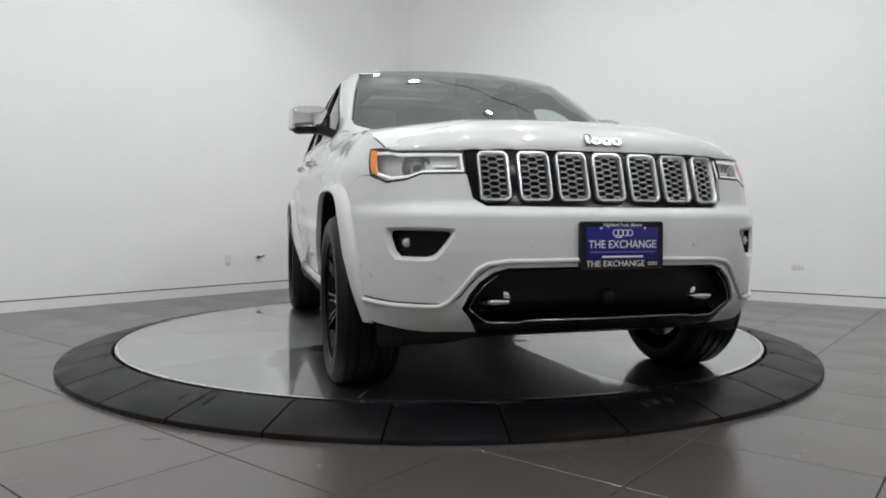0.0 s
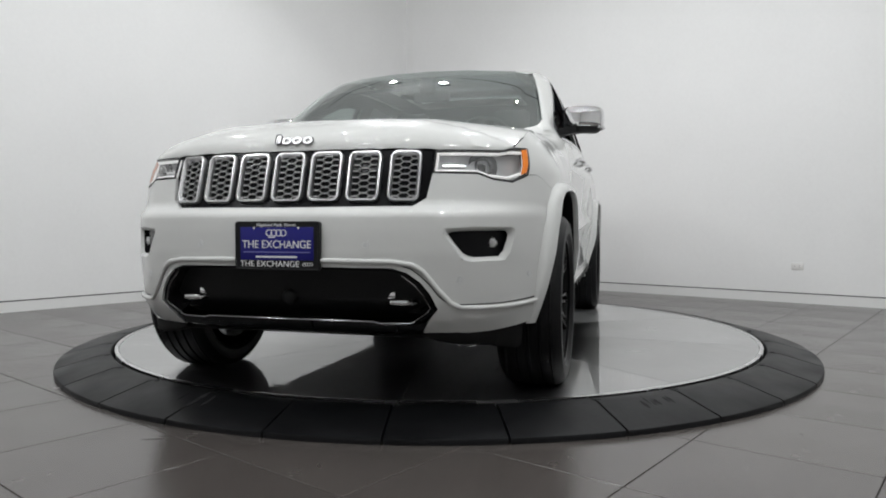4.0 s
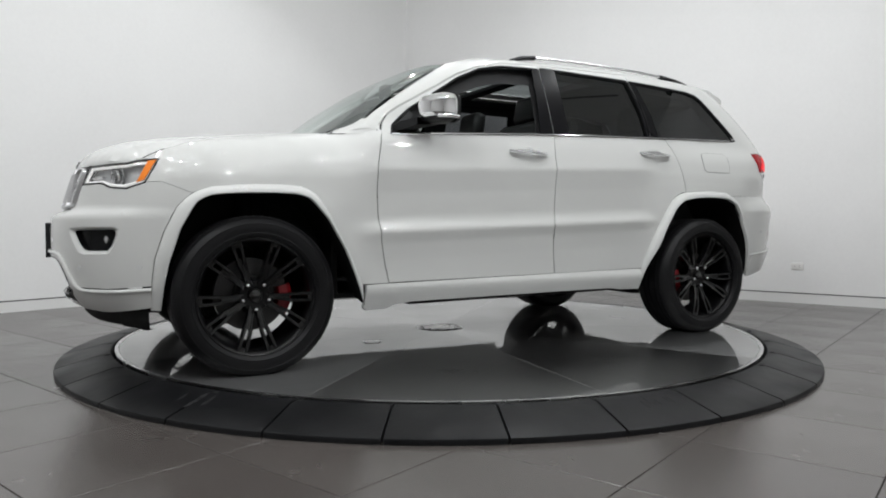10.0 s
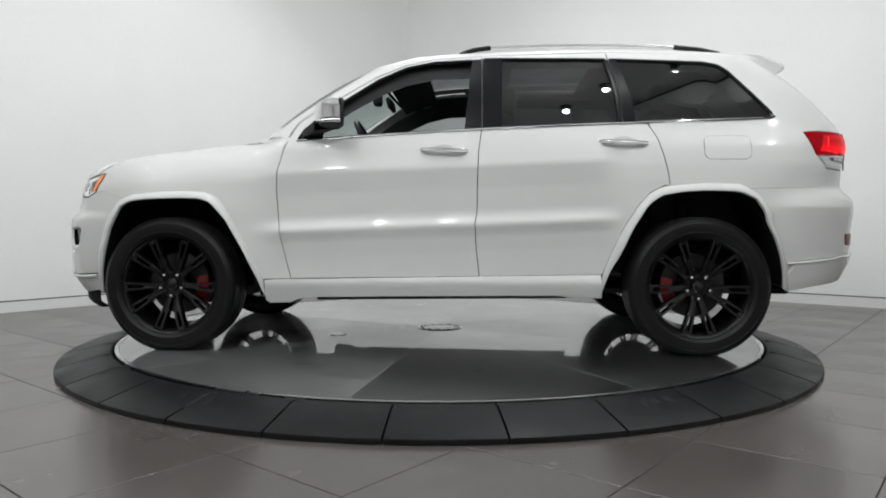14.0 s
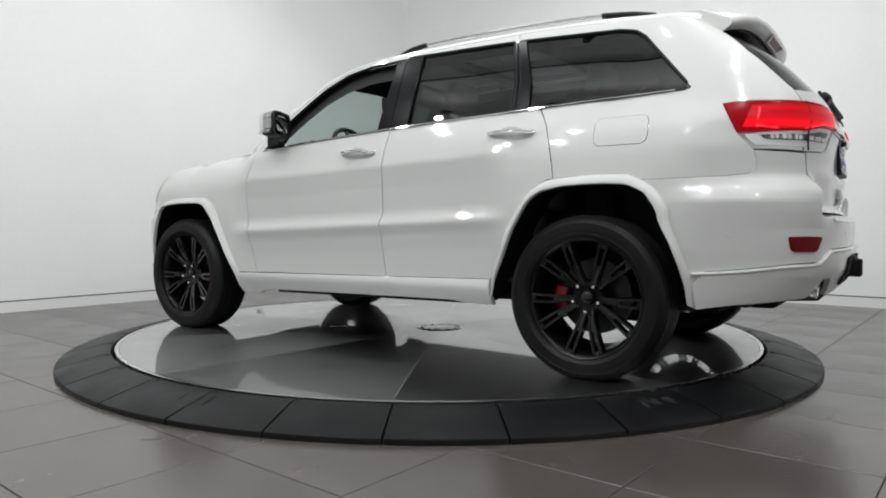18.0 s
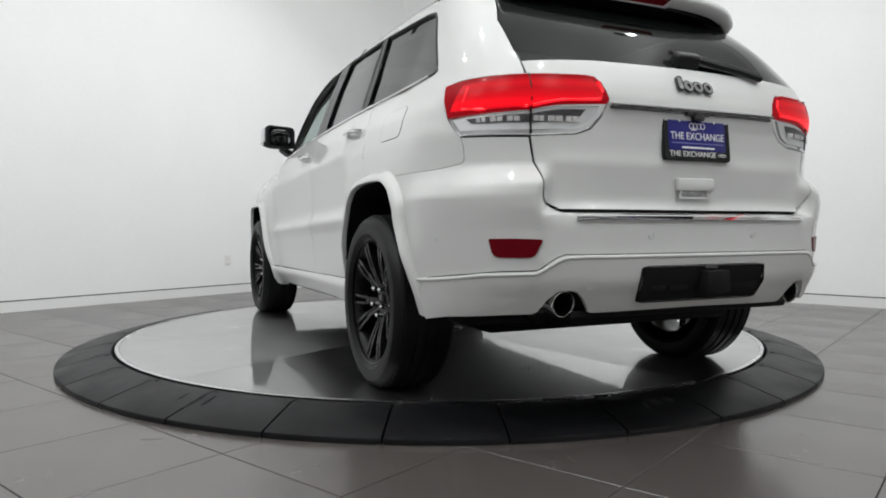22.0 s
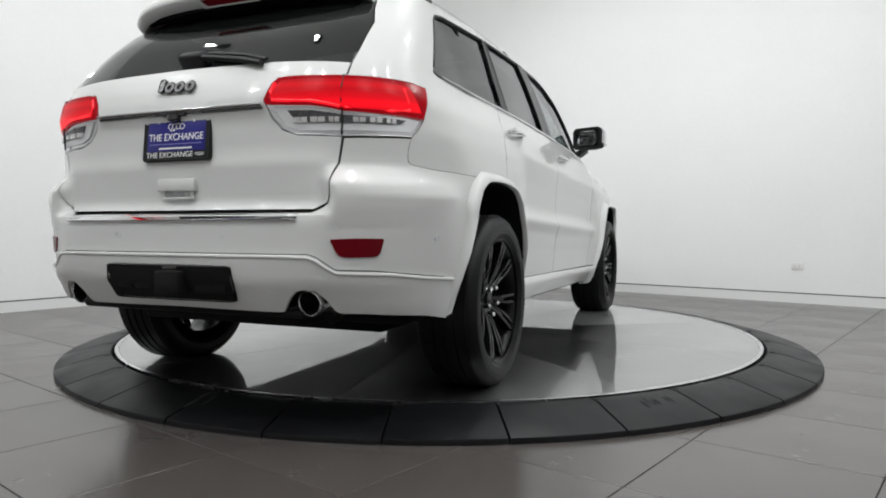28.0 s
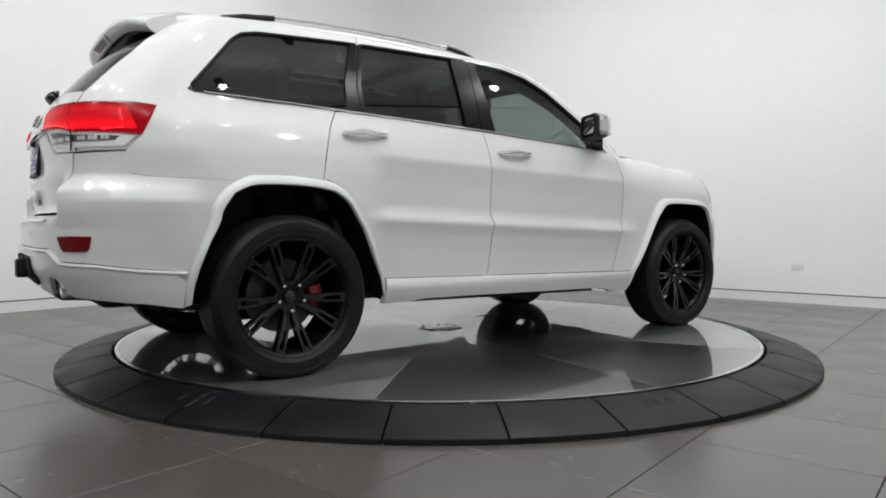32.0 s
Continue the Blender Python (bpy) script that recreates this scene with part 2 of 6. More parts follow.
def tube(points, r, n=8, flat=1.0, closed=False):
    """A round bar along 3D points."""
    pts = [Vector(q) for q in points]
    rows = []
    for i, q in enumerate(pts):
        a = pts[i - 1] if i > 0 or closed else q
        b = pts[(i + 1) % len(pts)] if i < len(pts) - 1 or closed else q
        d = (b - a).normalized()
        side = d.cross(Vector((0, 0, 1)))
        if side.length < 0.1:
            side = d.cross(Vector((0, 1, 0)))
        side.normalize()
        up = side.cross(d)
        rows.append([q + (side * math.cos(2 * math.pi * k / n) * r + up * math.sin(2 * math.pi * k / n) * r * flat) for k in range(n)])
    if closed:
        rows.append(rows[0])
    bm = loft(rows, close=True)
    if closed:
        bmesh.ops.remove_doubles(bm, verts=bm.verts, dist=1e-6)
    else:
        for row_ends in (0, -1):
            ring = [v for v in bm.verts][:n] if row_ends == 0 else [v for v in bm.verts][-n:]
            try:
                bm.faces.new(ring)
            except ValueError:
                pass
    return bm


def mirrored(bm):
    b = bm.copy()
    b.transform(Matrix.Diagonal((1, -1, 1, 1)))
    bmesh.ops.reverse_faces(b, faces=b.faces)
    return b


def both(name, bm, mat, parent, label="", smooth=40):
    """The same part on the two sides of the car."""
    r = part(name, mirrored(bm), mat, parent, label, smooth)
    return part(name, bm, mat, parent, label, smooth), r


def table(v, pts):
    return float(np.interp(v, [q[0] for q in pts], [q[1] for q in pts]))


def step(a, b, v):
    k = min(1.0, max(0.0, (v - a) / (b - a)))
    return k * k * (3 - 2 * k)


def inside(q, poly):
    x, y = q
    hit = False
    for (x1, y1), (x2, y2) in zip(poly, poly[1:] + poly[:1]):
        if (y1 > y) != (y2 > y) and x < (x2 - x1) * (y - y1) / (y2 - y1) + x1:
            hit = not hit
    return hit


def dense(poly, h):
    out = []
    for a, b in zip(poly, poly[1:] + poly[:1]):
        n = max(1, math.ceil(math.hypot(b[0] - a[0], b[1] - a[1]) / h))
        out += [(a[0] + (b[0] - a[0]) * i / n, a[1] + (b[1] - a[1]) * i / n) for i in range(n)]
    return out


from mathutils.geometry import delaunay_2d_cdt


def sheet(poly, holes, h, place):
    """Fill a flat outline with triangles of size h and lay it on a surface: place(u, v) gives the 3D point."""
    loops = [dense(list(poly), h)] + [dense(list(q), h) for q in holes]
    verts, edges = [], []
    for lp in loops:
        k = len(verts)
        verts += [Vector(q) for q in lp]
        edges += [(k + i, k + (i + 1) % len(lp)) for i in range(len(lp))]
    us, vs = [q[0] for q in loops[0]], [q[1] for q in loops[0]]
    edge_pts = np.array([q for lp in loops for q in lp])
    nu, nv = int((max(us) - min(us)) / h) + 1, int((max(vs) - min(vs)) / h) + 1
    for i in range(nu + 1):
        for j in range(nv + 1):
            q = (min(us) + h * (i + 0.5 * (j % 2)), min(vs) + h * j)
            if inside(q, loops[0]) and not any(inside(q, lp) for lp in loops[1:]):
                if np.min(np.hypot(edge_pts[:, 0] - q[0], edge_pts[:, 1] - q[1])) > 0.45 * h:
                    verts.append(Vector(q))
    vs2, _, fs, *_ = delaunay_2d_cdt(verts, edges, [], 0, 1e-6)
    bm = bmesh.new()
    made = [bm.verts.new(place(v.x, v.y)) for v in vs2]
    for f in fs:
        c = sum((vs2[i] for i in f), Vector((0, 0))) / len(f)
        if inside(c, loops[0]) and not any(inside(c, lp) for lp in loops[1:]):
            bm.faces.new([made[i] for i in f])
    for v in [v for v in bm.verts if not v.link_faces]:
        bm.verts.remove(v)
    return bm


def rim_in(bm, depth, into, curl=0.0015):
    """Fold the open edges of a panel inwards, so that it has thickness; into(v) gives the way inwards."""
    rim = [e for e in bm.edges if e.is_boundary]
    ret = bmesh.ops.extrude_edge_only(bm, edges=rim)
    for v in [g for g in ret["geom"] if isinstance(g, bmesh.types.BMVert)]:
        v.co += into(v.co) * depth
    return bm

# ---- the room ----
def room_box(name, x0, x1, y0, y1, z0, z1, mat):
    bm = box(x1 - x0, y1 - y0, z1 - z0, ROOM @ pose((x0 + x1) / 2, (y0 + y1) / 2, (z0 + z1) / 2))
    return tagged(part(name, bm, mat, None, "", 0), kind="structure")


BASE = 0.095                     # height of the flush baseboard
# The east and south walls are out of view, added to close the room.
for name, x0, x1, y0, y1 in (("wall_west", WALL_W - 0.2, WALL_W, WALL_S, WALL_N + 0.2), ("wall_north", WALL_W, WALL_E, WALL_N, WALL_N + 0.2),
                             ("wall_east", WALL_E, WALL_E + 0.2, WALL_S, WALL_N + 0.2), ("wall_south", WALL_W - 0.2, WALL_E + 0.2, WALL_S - 0.2, WALL_S)):
    w = room_box(name, x0, x1, y0, y1, BASE + 0.012, CEILING, M_WALL)
    tagged(w, "smooth white painted showroom wall", "wall")
    inset = 0.012
    room_box("reveal", x0 - (inset if name == "wall_west" else -inset if name == "wall_east" else 0), x1 - (inset if name == "wall_west" else -inset if name == "wall_east" else 0),
             y0 + (inset if name == "wall_north" else -inset if name == "wall_south" else 0), y1 + (inset if name == "wall_north" else -inset if name == "wall_south" else 0),
             BASE, BASE + 0.012, M_FIX).parent = w
    b = room_box("baseboard", x0, x1, y0, y1, 0.0, BASE, M_BASE)
    tagged(b, "white flush baseboard under a dark reveal", "baseboard")
tagged(room_box("ceiling", WALL_W - 0.2, WALL_E + 0.2, WALL_S - 0.2, WALL_N + 0.2, CEILING, CEILING + 0.2, M_CEIL), "pale grey painted ceiling with downlights", "ceiling")


def spotlight(turned):
    """A ceiling spotlight: dark canopy and stem, a tilting dark head with a glowing bulb."""
    ob = new("ceiling_lamp")
    part("canopy", lathe([(0.0, 0.0), (0.085, 0.0), (0.088, -0.006), (0.082, -0.028), (0.02, -0.034), (0.0, -0.034)], 32), M_FIX, ob)
    part("stem", tube([(0, 0, -0.03), (0, 0, -0.16)], 0.010), M_FIX, ob)
    head = part("lamp_head", lathe([(0.0, 0.055), (0.04, 0.052), (0.066, 0.035), (0.070, -0.05), (0.064, -0.052), (0.060, -0.03), (0.0, -0.03)], 32), M_FIX, ob, "dark round lamp head")
    head.matrix_basis = turned
    part("glowing_bulb", ball(0.058, pose(0, 0, -0.062)), M_LAMP, head)
    return tagged(ob, "dark ceiling spotlight turned to the car, switched on", "ceiling light", "ceiling spotlights")


for way, at, a, b in TRACKS:
    sx, sy = (0.036, b - a) if way == "y" else (b - a, 0.036)
    m = ROOM @ (pose(at, (a + b) / 2, CEILING - 0.019) if way == "y" else pose((a + b) / 2, at, CEILING - 0.021))
    tr = part("ceiling_rail", box(sx, sy, 0.036, m, 0.003), M_FIX)
    tagged(tr, "long black rail fixed under the ceiling", "ceiling rail", "ceiling rails")
for x, y, share in LAMPS:
    turned = ROOM.inverted() @ look(ROOM @ Vector((x, y, CEILING - 0.2)), AIM)
    local = pose(-x, -y, -CEILING) @ turned
    fitting = spotlight(local)
    fitting.matrix_basis = ROOM @ pose(x, y, CEILING)
    d = bpy.data.lights.new("lamp_light", "AREA")
    d.shape, d.size, d.energy, d.color = "DISK", 0.075, LAMP_WATTS * share, (0.965, 0.985, 1.0)
    lamp = new("lamp_light", d)
    lamp.matrix_basis = fitting.matrix_basis @ local @ pose(0, 0, -0.125)


def outlet(wide):
    """A wall plate with two sockets."""
    w, h = (0.115, 0.07) if wide else (0.075, 0.12)
    ob = new("wall_outlet")
    part("cover_plate", box(w, h, 0.007, bevel=0.003), M_OUTLET, ob)
    for s in (-1, 1):
        c = (s * 0.024, 0) if wide else (0, s * 0.024)
        part("socket", cyl(0.017, 0.0165, 0.004, pose(c[0], c[1], 0.005), 20), M_OUTLET, ob)
        for k in (-1, 1):
            o = (0, k * 0.006) if wide else (k * 0.006, 0)
            sz = (0.007, 0.002, 0.002) if wide else (0.002, 0.007, 0.002)
            part("slot", box(*sz, pose(c[0] + o[0], c[1] + o[1], 0.0075)), M_BLACK, ob)
    return tagged(ob, "white double wall outlet low on the white wall", "outlet", "wall outlets")


def on_west(y, z):
    return ROOM @ pose(WALL_W + 0.0035, y, z) @ Matrix(((0, 0, 1, 0), (1, 0, 0, 0), (0, 1, 0, 0), (0, 0, 0, 1)))


def on_north(x, z):
    return ROOM @ pose(x, WALL_N - 0.0035, z) @ Matrix(((1, 0, 0, 0), (0, 0, -1, 0), (0, 1, 0, 0), (0, 0, 0, 1)))


outlet(False).matrix_basis = on_west(0.93, 0.385)
outlet(True).matrix_basis = on_north(1.395, 0.372)
box_ob = new("cable_stub")
part("wall_ring", lathe([(0.012, 0), (0.03, 0.0), (0.03, 0.006), (0.012, 0.01)], 20), M_OUTLET, box_ob)
part("plug", cyl(0.016, 0.013, 0.06, pose(0, 0, 0.03), 16), M_BLACK, box_ob)
part("cable", tube([(0, 0, 0.05), (0.01, 0.004, 0.075), (0.03, 0.012, 0.085), (0.05, 0.02, 0.07)], 0.007), M_BLACK, box_ob)
tagged(box_ob, "black cable stub sticking out of the white wall", "cable")
box_ob.matrix_basis = on_west(1.335, 0.41)

# ---- floor ----
FX, FY, FX0, FY0 = 0.597, 0.583, 0.352, -2.33
floor_ob = room_box("floor", WALL_W - 0.2, WALL_E + 0.2, WALL_S - 0.2, WALL_N + 0.2, -0.2, -0.004, M_GROUT)
tagged(floor_ob, "large taupe porcelain floor tiles with dark joints", "floor")

# ---- the rubber ramp round the turntable ----
R_PLATE, R_IN, R_OUT = 2.028, 2.045, 2.325
JOINT = -95.1


def ramp_segment():
    """One rubber ramp piece of the ring."""
    a0, a1, n = radians(0.12), radians(11.25 - 0.12), 8
    prof = [(R_IN, 0.0), (R_IN, DECK - 0.006), (R_IN + 0.004, DECK - 0.002), (R_IN + 0.06, DECK - 0.002), (R_OUT - 0.012, 0.026), (R_OUT - 0.003, 0.022), (R_OUT, 0.014), (R_OUT, 0.0)]
    rows = []
    for i in range(n + 1):
        a = a0 + (a1 - a0) * i / n
        rows.append([(r * math.cos(a), r * math.sin(a), z) for r, z in prof])
    bm = loft(rows)
    bm.verts.ensure_lookup_table()
    k = len(prof)
    bm.faces.new([bm.verts[i] for i in range(k)][::-1])
    bm.faces.new([bm.verts[n * k + i] for i in range(k)])
    return bm


ring = tagged(new("rubber_ramp_ring"), "black rubber ramp ring of wedge pieces round the turntable", "ramp")
seg_mesh = mesh_of(ramp_segment(), "ramp_segment", M_RUBBER, 30)
screw_mesh = mesh_of(join(lathe([(0.0, 0.001), (0.007, 0.0012), (0.008, 0.0), (0.0125, 0.0), (0.0135, 0.0015), (0.0145, 0.0)], 16)), "screw", M_BLACK, 40)
for i in range(32):
    s = new("ramp_segment", seg_mesh)
    s.parent = ring
    s.matrix_basis = pose(0, 0, 0, 0, 0, JOINT + 11.25 * i)
    k = new("screw", screw_mesh)
    k.parent = s
    a = radians(0.55)
    k.matrix_basis = pose((R_IN + 0.028) * math.cos(a), (R_IN + 0.028) * math.sin(a), DECK - 0.0016)

# ---- the turning plate ----
plate = tagged(new("turntable"), "round brushed aluminium turntable plate in ten sectors", "turntable")


def sector(k):
    """One wedge plate with its own brushing direction."""
    a0, a1, n = radians(11 + 36 * k) + 0.0013, radians(47 + 36 * k) - 0.0013, 18
    bm = bmesh.new()
    uv = bm.loops.layers.uv.new("brush")
    rows = []
    for r in (0.16, 0.6, 1.1, 1.6, R_PLATE - 0.022):
        rows.append([bm.verts.new((r * math.cos(a0 + (a1 - a0) * i / n), r * math.sin(a0 + (a1 - a0) * i / n), 0.0)) for i in range(n + 1)])
    for a, b in zip(rows, rows[1:]):
        for i in range(n):
            bm.faces.new((a[i], b[i], b[i + 1], a[i + 1]))
    ret = bmesh.ops.extrude_edge_only(bm, edges=[e for e in bm.edges if e.is_boundary])
    for v in [g for g in ret["geom"] if isinstance(g, bmesh.types.BMVert)]:
        v.co.z -= 0.008
    turn = radians(1 + 36 * k)           # brushed nearly along its own edge
    for f in bm.faces:
        for l in f.loops:
            x, y = l.vert.co.x, l.vert.co.y
            l[uv].uv = (x * math.cos(turn) + y * math.sin(turn), -x * math.sin(turn) + y * math.cos(turn))
    return bm


for k in range(10):
    part("sector_plate", sector(k), M_ALU, plate, "", 30)
    # Strips added in the bare seams imitate the glint along their edges.
    part("seam_glint", box(R_PLATE - 0.19, 0.0045, 0.004, pose(0, 0, 0, 0, 0, 11 + 36 * k) @ pose(0.165 + (R_PLATE - 0.19) / 2, 0, -0.0024), 0.0003), M_SEAM, plate)
part("base_disc", cyl(R_PLATE - 0.002, R_PLATE - 0.002, 0.05, pose(0, 0, -0.0275), 128), M_DARK, plate)
part("edge_band", lathe([(R_PLATE - 0.02, -0.02), (R_PLATE - 0.02, 0.001), (R_PLATE - 0.012, 0.0025), (R_PLATE, 0.001), (R_PLATE, -0.03)], 160), M_RIM, plate, "polished aluminium edge band")
part("hub_cover", lathe([(0.0, 0.005), (0.09, 0.005), (0.094, 0.0045), (0.094, 0.002), (0.098, 0.002), (0.099, 0.005), (0.135, 0.005), (0.146, 0.003), (0.156, 0.0), (0.160, -0.003)], 64), M_RIM, plate, "round polished hub cover with bolts")
for i in range(12):
    a = 2 * math.pi * i / 12
    part("bolt", cyl(0.008, 0.007, 0.006, pose(0.125 * math.cos(a), 0.125 * math.sin(a), 0.006), 10), M_STEEL, plate)
a, r = radians(28.2), 0.722
part("access_cover", cyl(0.055, 0.054, 0.003, pose(r * math.cos(a), r * math.sin(a), 0.0015), 24), M_RIM, plate)

# ---- the car's skin ----
# x forwards, y to its left, z up from the plate; every lower panel lies on one skin, skin(q, z),
# where q is x along the sides and goes on round the nose and the tail.
XCF, XCR, LF, LR = 1.45, -1.55, 1.30, 1.35
NF = 2.8
GREEN = [(1.10 + 0.02 * i, 0.902 - 0.26 * (0.02 * i) - 0.18 * (0.02 * i) ** 2) for i in range(29)] + [(1.70, 0.660), (1.74, 0.605)]
DOOR_P = [(0.24, 0.855), (0.30, 0.875), (0.40, 0.893), (0.55, 0.901), (0.64, 0.913), (0.682, 0.926), (0.694, 0.931), (0.702, 0.9305), (0.745, 0.910), (0.77, 0.905), (0.90, 0.911), (1.0, 0.9225), (1.018, 0.9245), (1.028, 0.922)] + GREEN
SMOOTH_P = [(0.24, 0.87), (0.40, 0.90), (0.60, 0.925), (0.80, 0.93), (0.95, 0.926), (1.03, 0.918)] + GREEN
FEND_P = [(0.24, 0.91), (0.45, 0.935), (0.80, 0.94), (0.95, 0.93), (1.02, 0.91), (1.08, 0.875), (1.12, 0.838), (1.16, 0.78), (1.20, 0.70), (1.3, 0.62)]
HOOD_EDGE = [(0.9, 1.178), (1.3, 1.152), (1.6, 1.112), (1.75, 1.078), (1.85, 1.043), (1.90, 1.020), (1.935, 1.001), (2.03, 0.99)]
NOSE = [(0.24, 2.10), (0.29, 2.19), (0.33, 2.24), (0.38, 2.285), (0.42, 2.305), (0.50, 2.315), (0.60, 2.325), (0.68, 2.325), (0.738, 2.321), (0.748, 2.315), (0.775, 2.272), (0.785, 2.262), (0.90, 2.235), (0.985, 2.20), (1.05, 2.17), (1.2, 2.0)]
TAIL = [(0.30, -2.30), (0.36, -2.345), (0.42, -2.387), (0.485, -2.418), (0.497, -2.430), (0.58, -2.44), (0.70, -2.442), (0.735, -2.438), (0.75, -2.40), (0.78, -2.376), (0.905, -2.391), (0.918, -2.3925), (0.935, -2.389), (0.97, -2.385), (1.06, -2.388), (1.115, -2.398), (1.14, -2.40), (1.20, -2.380), (1.27, -2.345), (1.40, -2.232), (1.45, -2.184), (1.53, -2.085), (1.617, -1.955), (1.70, -1.82)]


def NR(z):
    return 3.8 + 0.8 * step(1.08, 1.26, z)


def side(x, z):
    fade = 1 - step(1.10, 1.25, z)
    zs = z + 0.035 * max(-1.0, min(0.9, x)) * fade
    front, rear = step(0.80, 1.02, x), step(0.90, 1.10, -x)
    y = table(zs, DOOR_P) * (1 - max(front, rear)) + table(z, SMOOTH_P) * rear
    if front:
        drop = (1.165 - table(x, HOOD_EDGE)) * step(0.85, 1.0, z)
        y += front * table(z + drop, FEND_P)
    green = step(1.12, 1.26, z)
    if x < -0.8:
        y -= green * 0.05 * ((-0.8 - x) / 1.1) ** 1.5
    if 0.25 < x:
        y -= green * (1 - front) * 0.07 * ((x - 0.25) / 0.6) ** 1.5
    return y


TAIL_CORNER = [(0.70, -2.444), (0.76, -2.452), (0.837, -2.454), (0.846, -2.450), (0.856, -2.441), (0.893, -2.401), (0.912, -2.386), (0.95, -2.383), (1.05, -2.388), (1.115, -2.398)]

SHOULDER = [(0.60, 0.0), (0.69, 0.008), (0.77, 0.015), (0.803, 0.0175), (0.812, 0.0145), (0.87, -0.010), (0.900, -0.017), (0.94, -0.015), (1.04, 0.0)]


def skin(q, z):
    if q > XCF:
        al = max(0.0, 1 - (q - XCF) / LF) * math.pi / 2
        c, s = math.cos(al), math.sin(al)
        r = (c ** NF + s ** NF) ** (-1 / NF)
        return Vector((XCF + (table(z, NOSE) - XCF) * r * c, side(XCF, z) * r * s, z))
    if q < XCR:
        al = max(0.0, 1 - (XCR - q) / LR) * math.pi / 2
        c, s = math.cos(al), math.sin(al)
        n = NR(z)
        r = (c ** n + s ** n) ** (-1 / n)
        w, tail = side(XCR, z), table(z, TAIL)
        if 0.70 < z < 1.0:          # the bumper's shoulder stands higher beside the tailgate
            tail += (table(z, TAIL_CORNER) - tail) * step(0.585, 0.665, w * r * s)
        w += table(z, SHOULDER) * step(0.22, 0.46, (XCR - tail) * r * c)   # its edge runs on round the corner
        return Vector((XCR + (tail - XCR) * r * c, w * r * s, z))
    return Vector((q, side(q, z), z))


def normal(q, z):
    d = 0.004
    n = (skin(q + d, z) - skin(q - d, z)).cross(skin(q, z + d) - skin(q, z - d))
    return -n.normalized() if n.length else Vector((0, 1, 0))


def off_skin(q, z, o):
    q = min(XCF + LF, max(XCR - LR, q))
    p = skin(q, z) + normal(q, z) * o
    if q >= XCF + LF - 1e-6 or q <= XCR - LR + 1e-6:
        p.y = 0.0
    return p


def Q(kind, a, z):
    """A point of an outline in (q, z): kind x: on the side at x = a; f, r: on the nose or tail at y = a."""
    if kind == "x" and XCR <= a <= XCF:
        return (a, z)
    if kind == "f" or (kind == "x" and a > XCF):
        A, w, n = table(z, NOSE) - XCF, side(XCF, z), NF
    else:
        A, w, n = XCR - table(z, TAIL), side(XCR, z), NR(z)
    if kind == "x":
        xn = min(1.0, abs(a - (XCF if a > 0 else XCR)) / A)
        yn = (1 - xn ** n) ** (1 / n)
    else:
        yn = min(1.0, a / w)
        xn = (1 - yn ** n) ** (1 / n)
    al = math.atan2(yn, xn) / (math.pi / 2)
    if kind == "f" or (kind == "x" and a > 0):
        return (XCF + LF * (1 - al), z)
    return (XCR - LR * (1 - al), z)


def outline(text):
    """'f .5 .98, x 1.9 .99': points of an outline, spaced evenly between the given ones."""
    raw = []
    for item in text.split(","):
        k, a, z = item.split()
        raw.append((k, float(a), float(z)))
    out = []
    for (k1, a1, z1), (k2, a2, z2) in zip(raw, raw[1:] + raw[:1]):
        if k1 == k2:
            n = max(1, math.ceil(math.hypot(a2 - a1, z2 - z1) / 0.04))
            out += [Q(k1, a1 + (a2 - a1) * i / n, z1 + (z2 - z1) * i / n) for i in range(n)]
        else:
            out.append(Q(k1, a1, z1))
    return out


def inward(co):
    """The way into the body from a point of the skin."""
    v = Vector((-0.55 * max(0, co.x - XCF) * 2.2 + 0.55 * max(0, XCR - co.x) * 2.2, -1.0 if co.y > 0.02 else 0.0, 0))
    if co.x > XCF + 0.25 or co.x < XCR - 0.25:
        v.y *= 0.5 * abs(co.y)
    return v.normalized() if v.length else Vector((0, -1, 0))


def panel(text, holes=(), off=0.0, h=0.035, depth=0.016):
    """A body panel on the skin, left side."""
    bm = sheet(outline(text), [outline(q) for q in holes], h, lambda q, z: off_skin(q, z, off))
    if depth:
        rim_in(bm, depth, inward)
    return bm


def whole(bm):
    """A panel of the left half made whole across the centre line."""
    for f in [f for f in bm.faces if all(abs(v.co.y) < 1e-4 for v in f.verts)]:
        bm.faces.remove(f)
    b = join(bm, mirrored(bm))
    bmesh.ops.remove_doubles(b, verts=[v for v in b.verts if abs(v.co.y) < 1e-3], dist=1e-3)
    for f in [f for f in b.faces if all(abs(v.co.y) < 1e-4 for v in f.verts)]:
        b.faces.remove(f)
    return b


car = tagged(new("car"), "white five-door sport utility car with black wheels, on the turntable", "car")

# outlines shared by neighbouring panels
ARCH_F = [(1.905, 0.431), (1.892, 0.55), (1.855, 0.67), (1.80, 0.785), (1.737, 0.849), (1.65, 0.879), (1.504, 0.892), (1.358, 0.895), (1.24, 0.889), (1.178, 0.857), (1.118, 0.785), (1.045, 0.64), (0.972, 0.50), (0.925, 0.405)]
ARCH_R = [(-0.95, 0.435), (-0.985, 0.53), (-1.045, 0.669), (-1.125, 0.797), (-1.189, 0.874), (-1.269, 0.914), (-1.465, 0.929), (-1.665, 0.924), (-1.746, 0.876), (-1.814, 0.765), (-1.87, 0.63), (-1.905, 0.53), (-1.927, 0.45), (-1.93, 0.38)]


def xs(pts):
    return ", ".join("x %.4f %.4f" % q for q in pts)


